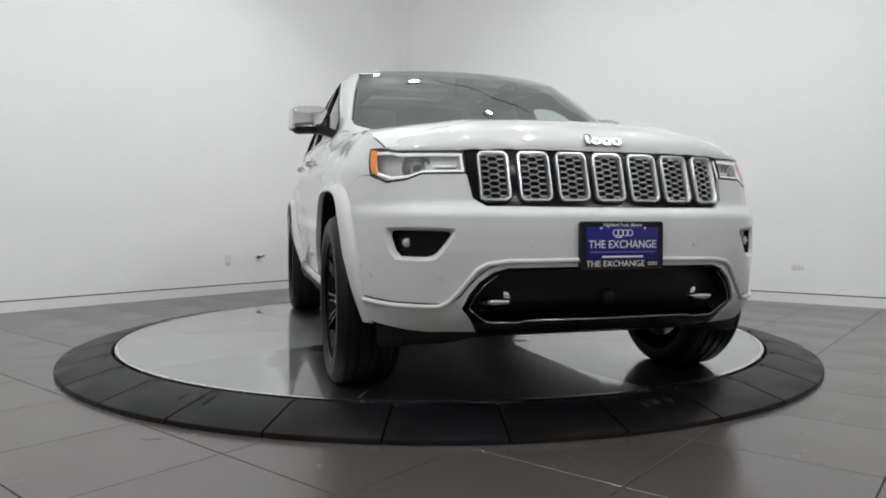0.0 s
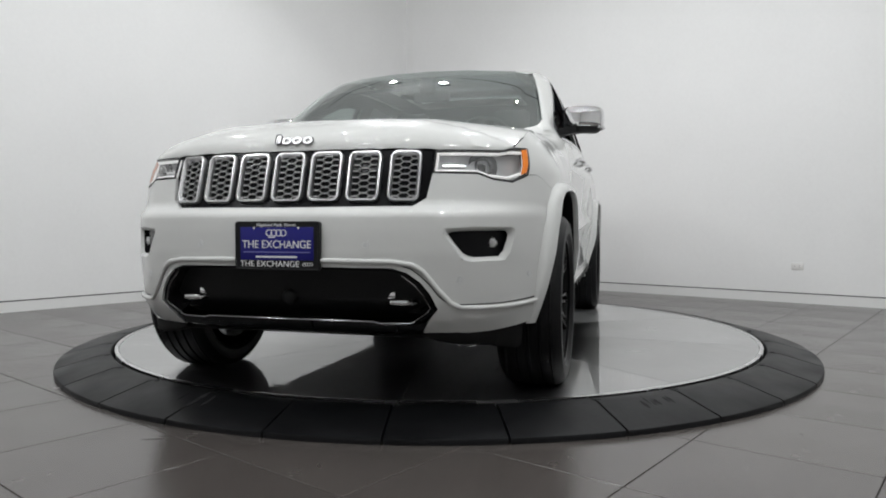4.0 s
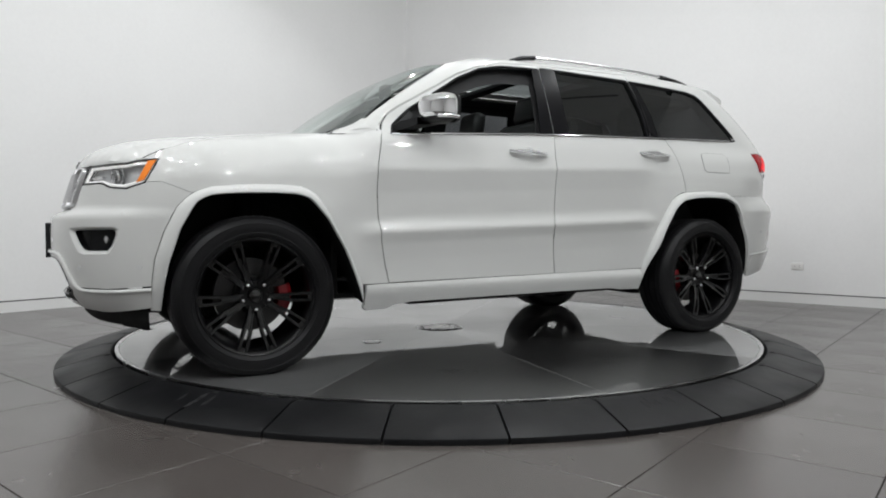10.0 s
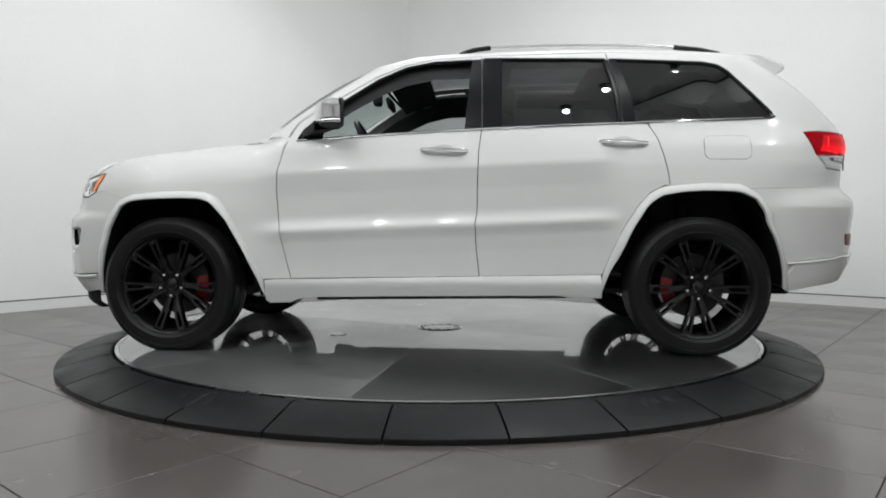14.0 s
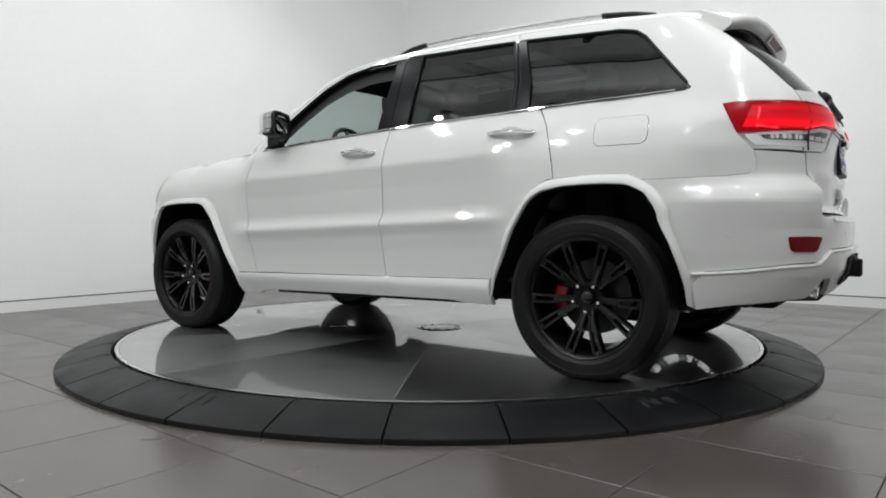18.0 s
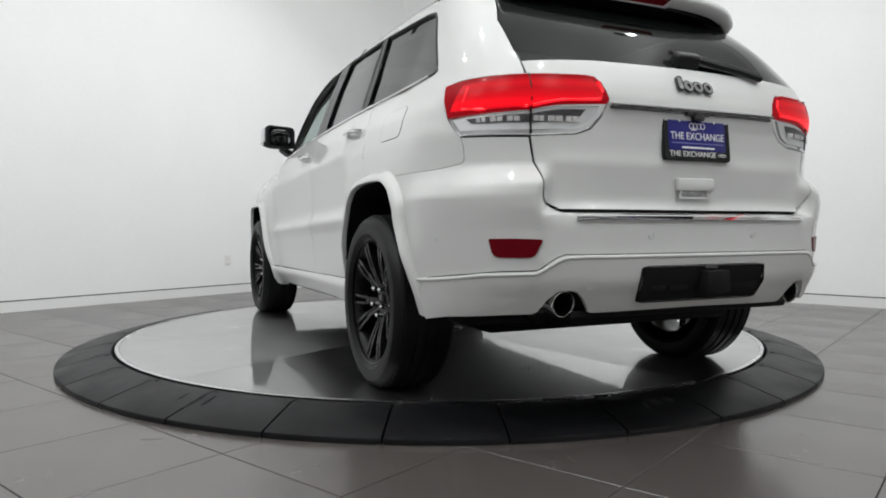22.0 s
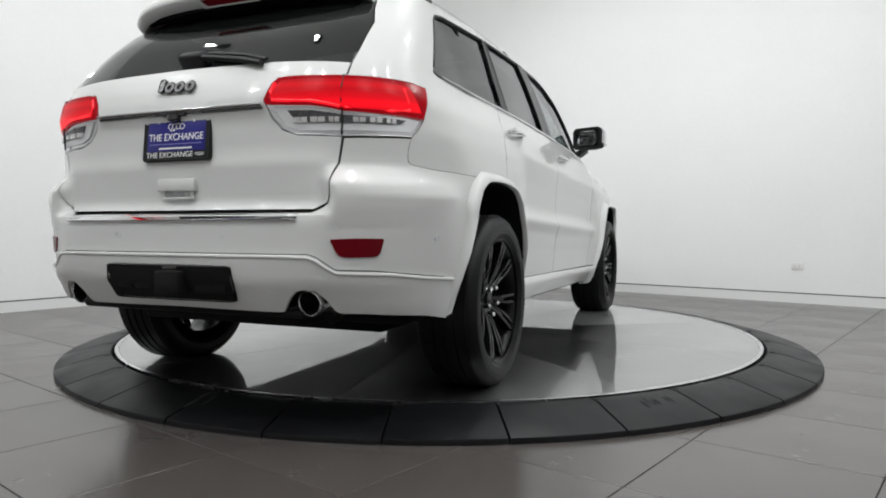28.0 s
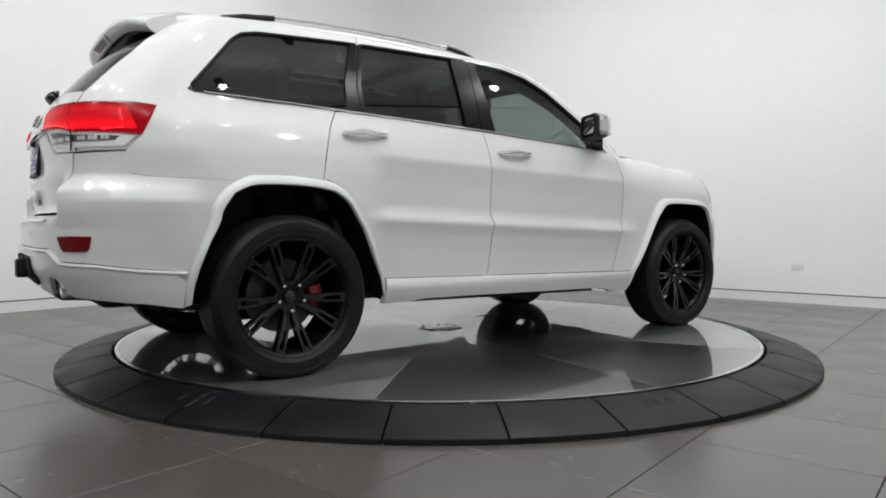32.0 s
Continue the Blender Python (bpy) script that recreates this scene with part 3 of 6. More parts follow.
FENDER = "x 0.808 1.157, x 0.785 1.20, x 0.82 1.195, x 0.9 1.180, x 1.1 1.166, x 1.3 1.150, x 1.45 1.132, x 1.6 1.112, x 1.75 1.078, x 1.85 1.043, x 1.90 1.020, x 1.933 1.000, x 1.868 1.003, x 1.925 0.896, x 1.86 0.898, " + xs(ARCH_F[4:]) + ", x 0.777 0.405, x 0.805 0.516, x 0.829 0.64, x 0.843 0.76, x 0.850 0.883, x 0.844 1.005"
F_DOOR = "x 0.772 0.408, x 0.800 0.516, x 0.824 0.64, x 0.838 0.76, x 0.845 0.883, x 0.839 1.005, x 0.803 1.157, x 0.772 1.24, x 0.738 1.288, x 0.645 1.347, x 0.47 1.447, x 0.30 1.547, x 0.14 1.614, x -0.02 1.653, x -0.285 1.671, x -0.288 1.23, x -0.271 1.105, x -0.265 0.918, x -0.263 0.763, x -0.252 0.716, x -0.259 0.575, x -0.276 0.423"
F_HOLE = "x 0.745 1.180, x 0.30 1.206, x -0.276 1.235, x -0.274 1.648, x -0.02 1.637, x 0.14 1.604, x 0.30 1.530, x 0.46 1.427, x 0.62 1.326, x 0.72 1.235"
R_DOOR = "x -0.281 0.423, x -0.264 0.575, x -0.257 0.716, x -0.268 0.763, x -0.270 0.918, x -0.276 1.105, x -0.293 1.23, x -0.29 1.673, x -0.99 1.686, x -0.995 1.645, x -1.048 1.42, x -1.056 1.262, x -1.193 1.256, x -1.238 1.176, x -1.266 1.081, x -1.287 0.987, x -1.296 0.917, x -1.269 0.918, x -1.189 0.878, x -1.125 0.801, x -1.045 0.673, x -0.985 0.534, x -0.947 0.435"
R_HOLE = "x -0.300 1.237, x -1.047 1.262, x -1.038 1.42, x -0.983 1.644, x -0.42 1.655, x -0.302 1.656"
QUARTER = "x -1.300 0.918, x -1.292 0.987, x -1.271 1.081, x -1.243 1.176, x -1.198 1.262, x -1.062 1.268, x -1.054 1.42, x -1.001 1.645, x -0.995 1.689, x -1.25 1.683, x -1.5 1.6735, x -1.75 1.653, x -1.86 1.6385, x -1.925 1.626, r 0.586 1.612, r 0.662 1.452, r 0.674 1.29, r 0.672 1.214, r 0.70 1.216, x -2.10 1.216, x -2.022 1.208, x -2.085 1.078, x -2.146 1.008, x -2.156 0.975, x -2.159 0.938, x -2.157 0.925, x -2.146 0.916, x -2.05 0.9055, x -1.81 0.9005, x -1.69 0.899, " + xs([(-1.665, 0.922), (-1.465, 0.929)])
Q_HOLE = "x -1.070 1.268, x -1.86 1.287, x -1.884 1.295, x -1.87 1.320, x -1.66 1.568, x -1.61 1.604, x -1.53 1.622, x -1.010 1.644, x -1.062 1.42"
F_BUMPER = "f 0 0.766, f 0.48 0.77, f 0.522 0.80, f 0.537 0.887, f 0.69 0.887, f 0.74 0.867, x 2.0 0.860, x 1.93 0.8925, x 1.86 0.8965, " + xs([(1.7385, 0.8475), (1.804, 0.785), (1.859, 0.67), (1.896, 0.55), (1.909, 0.431)]) + ", f 0.78 0.419, f 0.611 0.419, f 0.574 0.451, f 0.547 0.491, f 0.514 0.527, f 0.483 0.550, f 0.42 0.573, f 0.2 0.582, f 0 0.584"
F_FOG = "f 0.595 0.690, f 0.70 0.696, f 0.805 0.695, x 2.035 0.686, x 2.038 0.655, x 2.055 0.60, x 2.068 0.585, f 0.785 0.574, f 0.68 0.571, f 0.650 0.580, f 0.628 0.615, f 0.592 0.672"
F_FOG_IN = "f 0.612 0.671, f 0.625 0.6785, f 0.70 0.681, f 0.79 0.683, x 2.060 0.679, x 2.055 0.668, x 2.058 0.652, x 2.074 0.607, x 2.087 0.593, f 0.775 0.588, f 0.695 0.5865, f 0.678 0.590, f 0.662 0.600, f 0.632 0.640"
F_VALANCE = "x 1.909 0.425, f 0.78 0.416, f 0.61 0.416, f 0.572 0.448, f 0.545 0.488, f 0.512 0.524, f 0.482 0.547, f 0.42 0.570, f 0.2 0.579, f 0 0.581, f 0 0.556, f 0.42 0.551, f 0.47 0.535, f 0.515 0.50, f 0.545 0.458, f 0.568 0.405, f 0.53 0.36, f 0.50 0.312, f 0.60 0.306, f 0.72 0.312, x 1.99 0.322, x 1.90 0.335"
GATE = "r 0 0.756, r 0.56 0.757, r 0.604 0.783, r 0.634 0.834, r 0.655 0.915, r 0.660 1.003, r 0.51 1.010, r 0.452 1.030, r 0.415 1.07, r 0.390 1.130, r 0.400 1.17, r 0.432 1.214, r 0.664 1.213, r 0.668 1.263, r 0.41 1.276, r 0 1.284"
R_GLASS = "r 0 1.289, r 0.41 1.281, r 0.668 1.268, r 0.657 1.452, r 0.582 1.61, r 0.3 1.625, r 0 1.63"
R_BUMPER = "x -1.69 0.8975, x -1.81 0.899, x -2.05 0.904, x -2.147 0.9145, x -2.159 0.924, x -2.161 0.938, x -2.158 0.975, x -2.148 1.006, r 0.78 1.002, r 0.669 0.999, r 0.663 0.917, r 0.641 0.830, r 0.609 0.773, r 0.563 0.744, r 0 0.743, r 0 0.605, r 0.575 0.604, r 0.602 0.593, r 0.633 0.570, r 0.658 0.551, r 0.76 0.547, x -1.97 0.509, " + xs([(-1.926, 0.45), (-1.904, 0.53), (-1.869, 0.63), (-1.813, 0.765), (-1.74, 0.872)])
R_VALANCE = "x -1.97 0.507, r 0.76 0.545, r 0.656 0.549, r 0.631 0.568, r 0.600 0.591, r 0.573 0.602, r 0 0.603, r 0 0.410, r 0.44 0.405, r 0.456 0.408, r 0.470 0.426, r 0.493 0.457, r 0.52 0.480, r 0.545 0.489, r 0.565 0.489, r 0.585 0.482, r 0.614 0.452, r 0.634 0.412, r 0.645 0.404, r 0.72 0.400, x -2.07 0.376, x -1.94 0.352, x -1.932 0.44"
SILL = "x 0.918 0.402, x -0.942 0.432, x -0.95 0.305, x -0.80 0.305, x -0.70 0.320, x 0.64 0.303, x 0.74 0.29, x 0.785 0.267, x 0.897 0.267, x 0.918 0.287"

both("front_fender", panel(FENDER, h=0.025), M_PAINT, car)
f_doors = both("front_door", panel(F_DOOR, [F_HOLE], h=0.014), M_PAINT, car)
r_doors = both("rear_door", panel(R_DOOR, [R_HOLE], h=0.014), M_PAINT, car)
both("quarter_panel", panel(QUARTER, [Q_HOLE], h=0.025), M_PAINT, car)
f_bumper = part("front_bumper", join(panel(F_BUMPER, [F_FOG], h=0.014), mirrored(panel(F_BUMPER, [F_FOG], h=0.014))), M_PAINT, car)
f_valance = part("front_valance", whole(panel(F_VALANCE, off=0.006, h=0.025)), M_PAINT, car)
tailgate = part("tailgate", whole(panel(GATE, h=0.018)), M_PAINT, car)
r_bumper = part("rear_bumper", whole(panel(R_BUMPER, h=0.011)), M_PAINT, car)
r_valance = part("rear_valance", whole(panel(R_VALANCE, off=0.013, h=0.02, depth=0.022)), M_PAINT, car)
def sill():
    bm = sheet(outline(SILL), [], 0.014, lambda q, z: off_skin(q, z, table(z, [(0.267, -0.004), (0.30, 0.006), (0.35, 0.020), (0.375, 0.025), (0.392, 0.025), (0.405, 0.021), (0.418, 0.013), (0.432, 0.002)])))
    return rim_in(bm, 0.035, inward)


both("side_sill", sill(), M_PAINT, car)


# panes and the dark pillar covers between them
for pair, hole in ((f_doors, F_HOLE), (r_doors, R_HOLE)):
    bm = panel(hole, off=-0.012, h=0.06, depth=0)
    front = pair is f_doors
    if front:                    # the left front window is wound down
        part("window_pane", mirrored(bm), M_FRONTGLASS, pair[1], "clear side glass")
        tagged(pair[0], "white front door with its window wound down")
        continue
    for ob, b in zip(pair, (bm, mirrored(bm))):
        part("window_pane", b, M_TINT, ob, "dark privacy glass")
bm = panel(Q_HOLE, off=-0.010, h=0.06, depth=0)
both("quarter_pane", bm, M_TINT, car, "dark privacy glass")
part("rear_window", whole(panel(R_GLASS, off=-0.004, h=0.06, depth=0)), M_TINT, car, "dark tinted rear window")
PILLARS = ["x -0.195 1.231, x -0.288 1.236, x -0.287 1.648, x -0.235 1.647", "x -0.294 1.237, x -0.402 1.241, x -0.405 1.650, x -0.292 1.650",
           "x -1.062 1.268, x -1.13 1.270, x -1.118 1.42, x -1.045 1.636, x -1.003 1.638, x -1.053 1.42", "x -1.036 1.262, x -1.057 1.262, x -1.049 1.42, x -0.997 1.637, x -0.977 1.637, x -1.028 1.42"]
for t in PILLARS:
    both("pillar_cover", panel(t, off=0.003, depth=0.008), M_PILLAR, car, "satin black pillar cover")
both("mirror_sail", panel("x 0.745 1.18, x 0.60 1.188, x 0.60 1.30, x 0.62 1.326, x 0.72 1.235", off=-0.006, depth=0.006), M_BLACK, car, "black corner cover at the mirror")


def seal(hole, r=0.008, o=-0.004):
    pts = [off_skin(q, z, o) for q, z in dense(outline(hole), 0.05)]
    return tube(pts, r, 6, closed=True)


for hole in (F_HOLE, R_HOLE, Q_HOLE):
    both("window_seal", seal(hole), M_BLACK, car)
both("belt_moulding", tube([off_skin(x, z, 0.004) for x, z in ((0.745, 1.176), (0.3, 1.202), (-0.28, 1.232), (-0.7, 1.248), (-1.05, 1.259), (-1.45, 1.275), (-1.84, 1.285))], 0.005, 6), M_CHROME, car, "thin chrome moulding below the windows")


# wheel-arch flares
def flare(arch, inner):
    """A rounded lip along an arch: outer edge on the skin, inner edge proud of it."""
    rows = []
    n = 48
    def along(pts, k):
        d = [0]
        for a, b in zip(pts, pts[1:]):
            d.append(d[-1] + math.hypot(b[0] - a[0], b[1] - a[1]))
        s = k * d[-1]
        return float(np.interp(s, d, [q[0] for q in pts])), float(np.interp(s, d, [q[1] for q in pts]))
    for i in range(n + 1):
        k = i / n
        o, a = along(arch, k), along(inner, k)
        row = []
        for w, out in ((0.0, -0.002), (0.04, 0.014), (0.3, 0.030), (0.7, 0.040), (0.92, 0.040), (1.0, 0.034), (1.0, 0.016)):
            x, z = o[0] + (a[0] - o[0]) * w, o[1] + (a[1] - o[1]) * w
            q, zz = Q("x", x, z)
            p = skin(q, zz)
            row.append(Vector((p.x, p.y + (out * (0.35 + 0.65 * step(0.34, 0.62, z)) if out > 0 else out), p.z)))
        rows.append(row)
    return loft(rows)


INNER_F = [(1.868, 0.320), (1.857, 0.432), (1.837, 0.536), (1.79, 0.685), (1.725, 0.803), (1.672, 0.836), (1.58, 0.846), (1.498, 0.850), (1.38, 0.852), (1.265, 0.849), (1.206, 0.829), (1.119, 0.730), (1.032, 0.579), (0.959, 0.413), (0.915, 0.297)]
INNER_R = [(-0.938, 0.308), (-0.985, 0.449), (-1.039, 0.544), (-1.102, 0.685), (-1.181, 0.811), (-1.245, 0.858), (-1.35, 0.878), (-1.456, 0.884), (-1.56, 0.884), (-1.653, 0.878), (-1.719, 0.844), (-1.787, 0.733), (-1.84, 0.63), (-1.873, 0.541), (-1.898, 0.44), (-1.903, 0.365)]
OUT_F = [(1.908, 0.32), (1.908, 0.40)] + ARCH_F + [(0.918, 0.297)]
OUT_R = [(-0.935, 0.308)] + ARCH_R + [(-1.932, 0.352)]
both("arch_flare", flare(OUT_F, INNER_F), M_PAINT, car)
both("arch_flare", flare(OUT_R, INNER_R), M_PAINT, car)


def well(inner):
    """The dark liner inside a wheel arch."""
    rows = []
    for x, z in inner:
        q, zz = Q("x", x, z)
        y = skin(q, zz).y
        rows.append([(x, y + 0.018, z), (x + (0.012 if x > inner[len(inner) // 2][0] else -0.012), y - 0.12, z + 0.02), (x, 0.52, z + 0.03)])
    bm = loft(rows)
    bm.faces.new([bm.verts.new((r[2][0], 0.52, r[2][2])) for r in rows])
    return bm


both("wheel_well", well(INNER_F), M_DARK, car)
both("wheel_well", well(INNER_R), M_DARK, car)

# ---- hood, windscreen, roof ----
def nose_x(y, z):
    return skin(*Q("f", abs(y), z)).x


HC = [(0, 1.224), (0.12, 1.216), (0.3, 1.200), (0.5, 1.178), (0.68, 1.153), (0.77, 1.138), (0.85, 1.116), (0.91, 1.092), (0.95, 1.068), (0.975, 1.045), (0.992, 1.016), (1, 0.992)]
HE = [(0, 1.182), (0.25, 1.164), (0.5, 1.130), (0.7, 1.093), (0.85, 1.055), (0.95, 1.022), (0.985, 1.004), (1, 0.987)]


EDGE_Y = [(x, skin(*Q("x", x, table(x, HOOD_EDGE))).y - 0.004) for x in (0.98, 1.1, 1.2, 1.3, 1.4, 1.5, 1.6, 1.7, 1.8, 1.86, 1.90, 1.933)]


def hood_z(x, y):
    u = min(1.0, max(0.0, (x - 0.98) / (nose_x(min(abs(y), 0.80), 0.987) - 0.98)))
    k = min(1.0, abs(y) / table(x, EDGE_Y))
    dome = table(k, [(0, 1.0), (0.3, 0.985), (0.5, 0.93), (0.56, 0.89), (0.62, 0.76), (0.75, 0.56), (0.9, 0.27), (1, 0.0)])
    low = table(u, HE)
    if x < 1.94:
        low += (table(x, HOOD_EDGE) + 0.002 - low) * k ** 4
    return low + (table(u, HC) - table(u, HE)) * dome


def hood_outline():
    """Half of the hood from above: rear edge, side edge, front edge."""
    edge = []
    for x in (0.97, 1.02, 1.15, 1.3, 1.45, 1.6, 1.72, 1.82, 1.90, 1.932):
        edge.append((x, table(x, EDGE_Y)))
    front = [(nose_x(y, 0.987) - 0.003, y) for y in (0.77, 0.70, 0.63, 0.55, 0.45, 0.34, 0.22, 0.1, 0.0)]
    rear = [(1.12, 0.0), (1.115, 0.3), (1.085, 0.55), (1.02, 0.69), (0.965, 0.745), (0.95, 0.765)]
    return rear + edge + front


def hood_place(x, y):
    p = Vector((x, y, hood_z(x, y)))
    return p


bm = sheet(hood_outline(), [], 0.035, hood_place)
rim_in(bm, 0.018, lambda co: Vector((0, 0, -1)))
hood = part("hood", whole(bm), M_PAINT, car)

def hood_joint(x0, x1, lead=()):
    pts = [skin(*Q("x", x, table(x, HOOD_EDGE))) + Vector((0, -0.002, 0.0005)) for x in np.linspace(x0, x1, 8)]
    return tube(list(lead) + pts, 0.003, 6)


corner = [Vector((x, y, hood_z(x, y) + 0.0005)) for x, y in ((1.020, 0.690), (0.990, 0.722), (0.966, 0.748), (0.957, 0.772))]
both("hood_joint", hood_joint(0.975, 1.06, corner), M_BLACK, hood, "dark joint between hood and fender")
both("hood_joint", hood_joint(1.84, 1.93), M_BLACK, hood, "dark joint between hood and fender")

W_BASE = [(0.0, 1.085, 1.215), (0.25, 1.075, 1.214), (0.5, 1.04, 1.208), (0.665, 0.992, 1.203), (0.776, 0.930, 1.199)]
W_TOP = [(0.0, 0.385, 1.668), (0.25, 0.377, 1.663), (0.46, 0.36, 1.650), (0.585, 0.342, 1.634), (0.642, 0.322, 1.620)]


def shield(k, v):
    """The windscreen: k from the centre line to the pillar, v from its foot to its head."""
    i = k * (len(W_BASE) - 1)
    j = min(len(W_BASE) - 2, int(i))
    f = i - j
    lo = Vector((W_BASE[j][1], W_BASE[j][0], W_BASE[j][2])).lerp(Vector((W_BASE[j + 1][1], W_BASE[j + 1][0], W_BASE[j + 1][2])), f)
    hi = Vector((W_TOP[j][1], W_TOP[j][0], W_TOP[j][2])).lerp(Vector((W_TOP[j + 1][1], W_TOP[j + 1][0], W_TOP[j + 1][2])), f)
    p = lo.lerp(hi, v)
    bulge = 4 * v * (1 - v)
    return p + Vector((0.022, 0, 0.026)) * bulge


def sheet_grid(fn, nu, nv):
    return loft([[fn(i / nu, j / nv) for i in range(nu + 1)] for j in range(nv + 1)])


def half_to_whole(bm):
    b = join(bm, mirrored(bm))
    bmesh.ops.remove_doubles(b, verts=b.verts, dist=5e-4)
    return b


screen = part("windscreen", half_to_whole(sheet_grid(shield, 16, 14)), M_CLEAR, car, "clear windscreen with dark edge band")
band = loft([[shield(i / 16, 0.972) - Vector((0.004, 0, 0.004)) for i in range(17)], [shield(i / 16, 1.0) - Vector((0.004, 0, 0.004)) for i in range(17)]])
band = join(band, loft([[shield(0.972, j / 14) - Vector((0.004, 0.003, 0.004)) for j in range(15)], [shield(1.0, j / 14) - Vector((0.004, 0.003, 0.004)) for j in range(15)]]))
part("edge_band", half_to_whole(band), M_PIANO, screen)
st = bmesh.new()
st.faces.new([st.verts.new(shield(k, v) + Vector((-0.002, 0, -0.003))) for k, v in ((0.80, 0.945), (0.90, 0.945), (0.90, 0.975), (0.80, 0.975))])
part("sticker", st, M_WHITE, screen, "white paper sticker inside the windscreen")
part("cowl_panel", half_to_whole(loft([[(1.13, 0, 1.175), (1.125, 0.3, 1.175), (1.09, 0.55, 1.17), (1.04, 0.72, 1.165), (0.98, 0.77, 1.16)], [(1.06, 0, 1.205), (1.05, 0.3, 1.205), (1.02, 0.5, 1.2), (0.975, 0.66, 1.195), (0.92, 0.77, 1.19)]])), M_BLACK, car, "black plastic cowl at the windscreen's foot")
for y, s in ((0.32, 1), (-0.30, 1)):
    part("front_wiper", tube([(1.105, y, 1.200), (1.103, y + 0.12, 1.196), (1.095, y + 0.22, 1.190)], 0.007, 6), M_BLACK, car)

FENDER_TOP = [(0.785, 1.200), (0.82, 1.195), (0.9, 1.180), (1.1, 1.166)]


def pillar_base():
    """White corner between the hood, the fender's upper edge and the foot of the windscreen."""
    inner = [shield(k, v) + Vector((0.003, 0.002, 0.005)) for k, v in ((0.66, -0.012), (0.76, 0.0), (0.84, 0.012), (0.90, 0.028), (0.95, 0.050), (0.985, 0.080), (1.0, 0.115))]
    outer = [skin(*Q("x", x, table(x, FENDER_TOP))) + Vector((0, 0.001, 0.0)) for x in (1.03, 0.985, 0.94, 0.90, 0.86, 0.82)] + [skin(*Q("x", 0.792, 1.232)) + Vector((0.002, 0.002, 0))]
    rows = [inner]
    for k in (0.25, 0.5, 0.75):
        rows.append([a.lerp(b, k) + Vector((0.0, 0.006, 0.007)) * 4 * k * (1 - k) for a, b in zip(inner, outer)])
    rows.append(outer)
    bm = loft(rows)
    # the front end tucks under the hood
    for v in bm.verts:
        v.co.z -= 0.012 * step(0.955, 1.03, v.co.x)
    return bm


both("pillar_base", pillar_base(), M_PAINT, car)

RAIL_OUT = [(0.80, 1.197), (0.79, 1.235), (0.748, 1.296), (0.652, 1.356), (0.475, 1.457), (0.304, 1.557), (0.142, 1.624), (-0.018, 1.659), (-0.15, 1.669), (-0.30, 1.676), (-0.65, 1.688), (-1.0, 1.692), (-1.25, 1.686), (-1.5, 1.676), (-1.75, 1.655), (-1.895, 1.6255)]
RAIL_IN = [(0.930, 0.783, 1.199), (0.885, 0.776, 1.235), (0.807, 0.758, 1.300), (0.705, 0.737, 1.375), (0.557, 0.706, 1.476), (0.412, 0.670, 1.570), (0.316, 0.641, 1.630), (0.12, 0.612, 1.688), (-0.05, 0.60, 1.704), (-0.28, 0.60, 1.714), (-0.65, 0.60, 1.720), (-1.0, 0.60, 1.720), (-1.25, 0.595, 1.716), (-1.5, 0.585, 1.708), (-1.75, 0.573, 1.693), (-1.945, 0.56, 1.668)]


def roof_side():
    rows = []
    for (x, z), b in zip(RAIL_OUT, RAIL_IN):
        a, b = skin(*Q("x", x, z)), Vector(b)
        m1, m2 = a.lerp(b, 0.33), a.lerp(b, 0.7)
        lift = Vector((0.004, 0.006, 0.006))
        rows.append([a + Vector((0, -0.004, -0.014)), a, m1 + lift, m2 + lift, b, b + Vector((-0.004, -0.006, -0.01))])
    # smooth the run between the given stations
    fine = []
    for r0, r1 in zip(rows, rows[1:]):
        for k in (0.0, 0.5):
            fine.append([p.lerp(q, k) for p, q in zip(r0, r1)])
    fine.append(rows[-1])
    return loft(fine)


both("roof_pillar", roof_side(), M_PAINT, car)


def roof_row(x):
    y = float(np.interp(-x, [-q[0] for q in RAIL_IN[6:]], [q[1] for q in RAIL_IN[6:]]))
    z = float(np.interp(-x, [-q[0] for q in RAIL_IN[6:]], [q[2] for q in RAIL_IN[6:]]))
    return y, z


def roof_strip(x0, x1, y_max=1.0, o=0.0, n=10):
    rows = []
    for j in range(n + 1):
        x = x0 + (x1 - x0) * j / n
        ye, ze = roof_row(x)
        row = []
        for i in range(13):
            k = -1 + 2 * i / 12
            y = k * (ye - 0.004) * y_max
            bow = 0.06 * step(0.31, 0.36, x) * (1 - (y / ye) ** 2)
            row.append((x + bow, y, ze + (0.032 - 0.02 * step(0.1, 0.36, x)) * (1 - (y / ye) ** 2) + o))
        rows.append(row)
    return loft(rows)


def roof_frame(x0, x1, g0, g1, o, side_k=0.80):
    """A roof sheet with an opening for the glass panel between x = g0 and g1."""
    def strip(a, b, k0, k1, n):
        rows = []
        for j in range(n + 1):
            x = a + (b - a) * j / n
            ye, ze = roof_row(x)
            row = []
            for i in range(13):
                y = (k0 + (k1 - k0) * i / 12) * (ye - 0.004)
                bow = 0.06 * step(0.31, 0.36, x) * (1 - (y / ye) ** 2)
                row.append((x + bow, y, ze + (0.032 - 0.02 * step(0.1, 0.36, x)) * (1 - (y / ye) ** 2) + o))
            rows.append(row)
        return loft(rows)
    return join(strip(x0, g0, -1, 1, 6), strip(g1, x1, -1, 1, 12), strip(g0, g1, -1, -side_k, 12), strip(g0, g1, side_k, 1, 12))


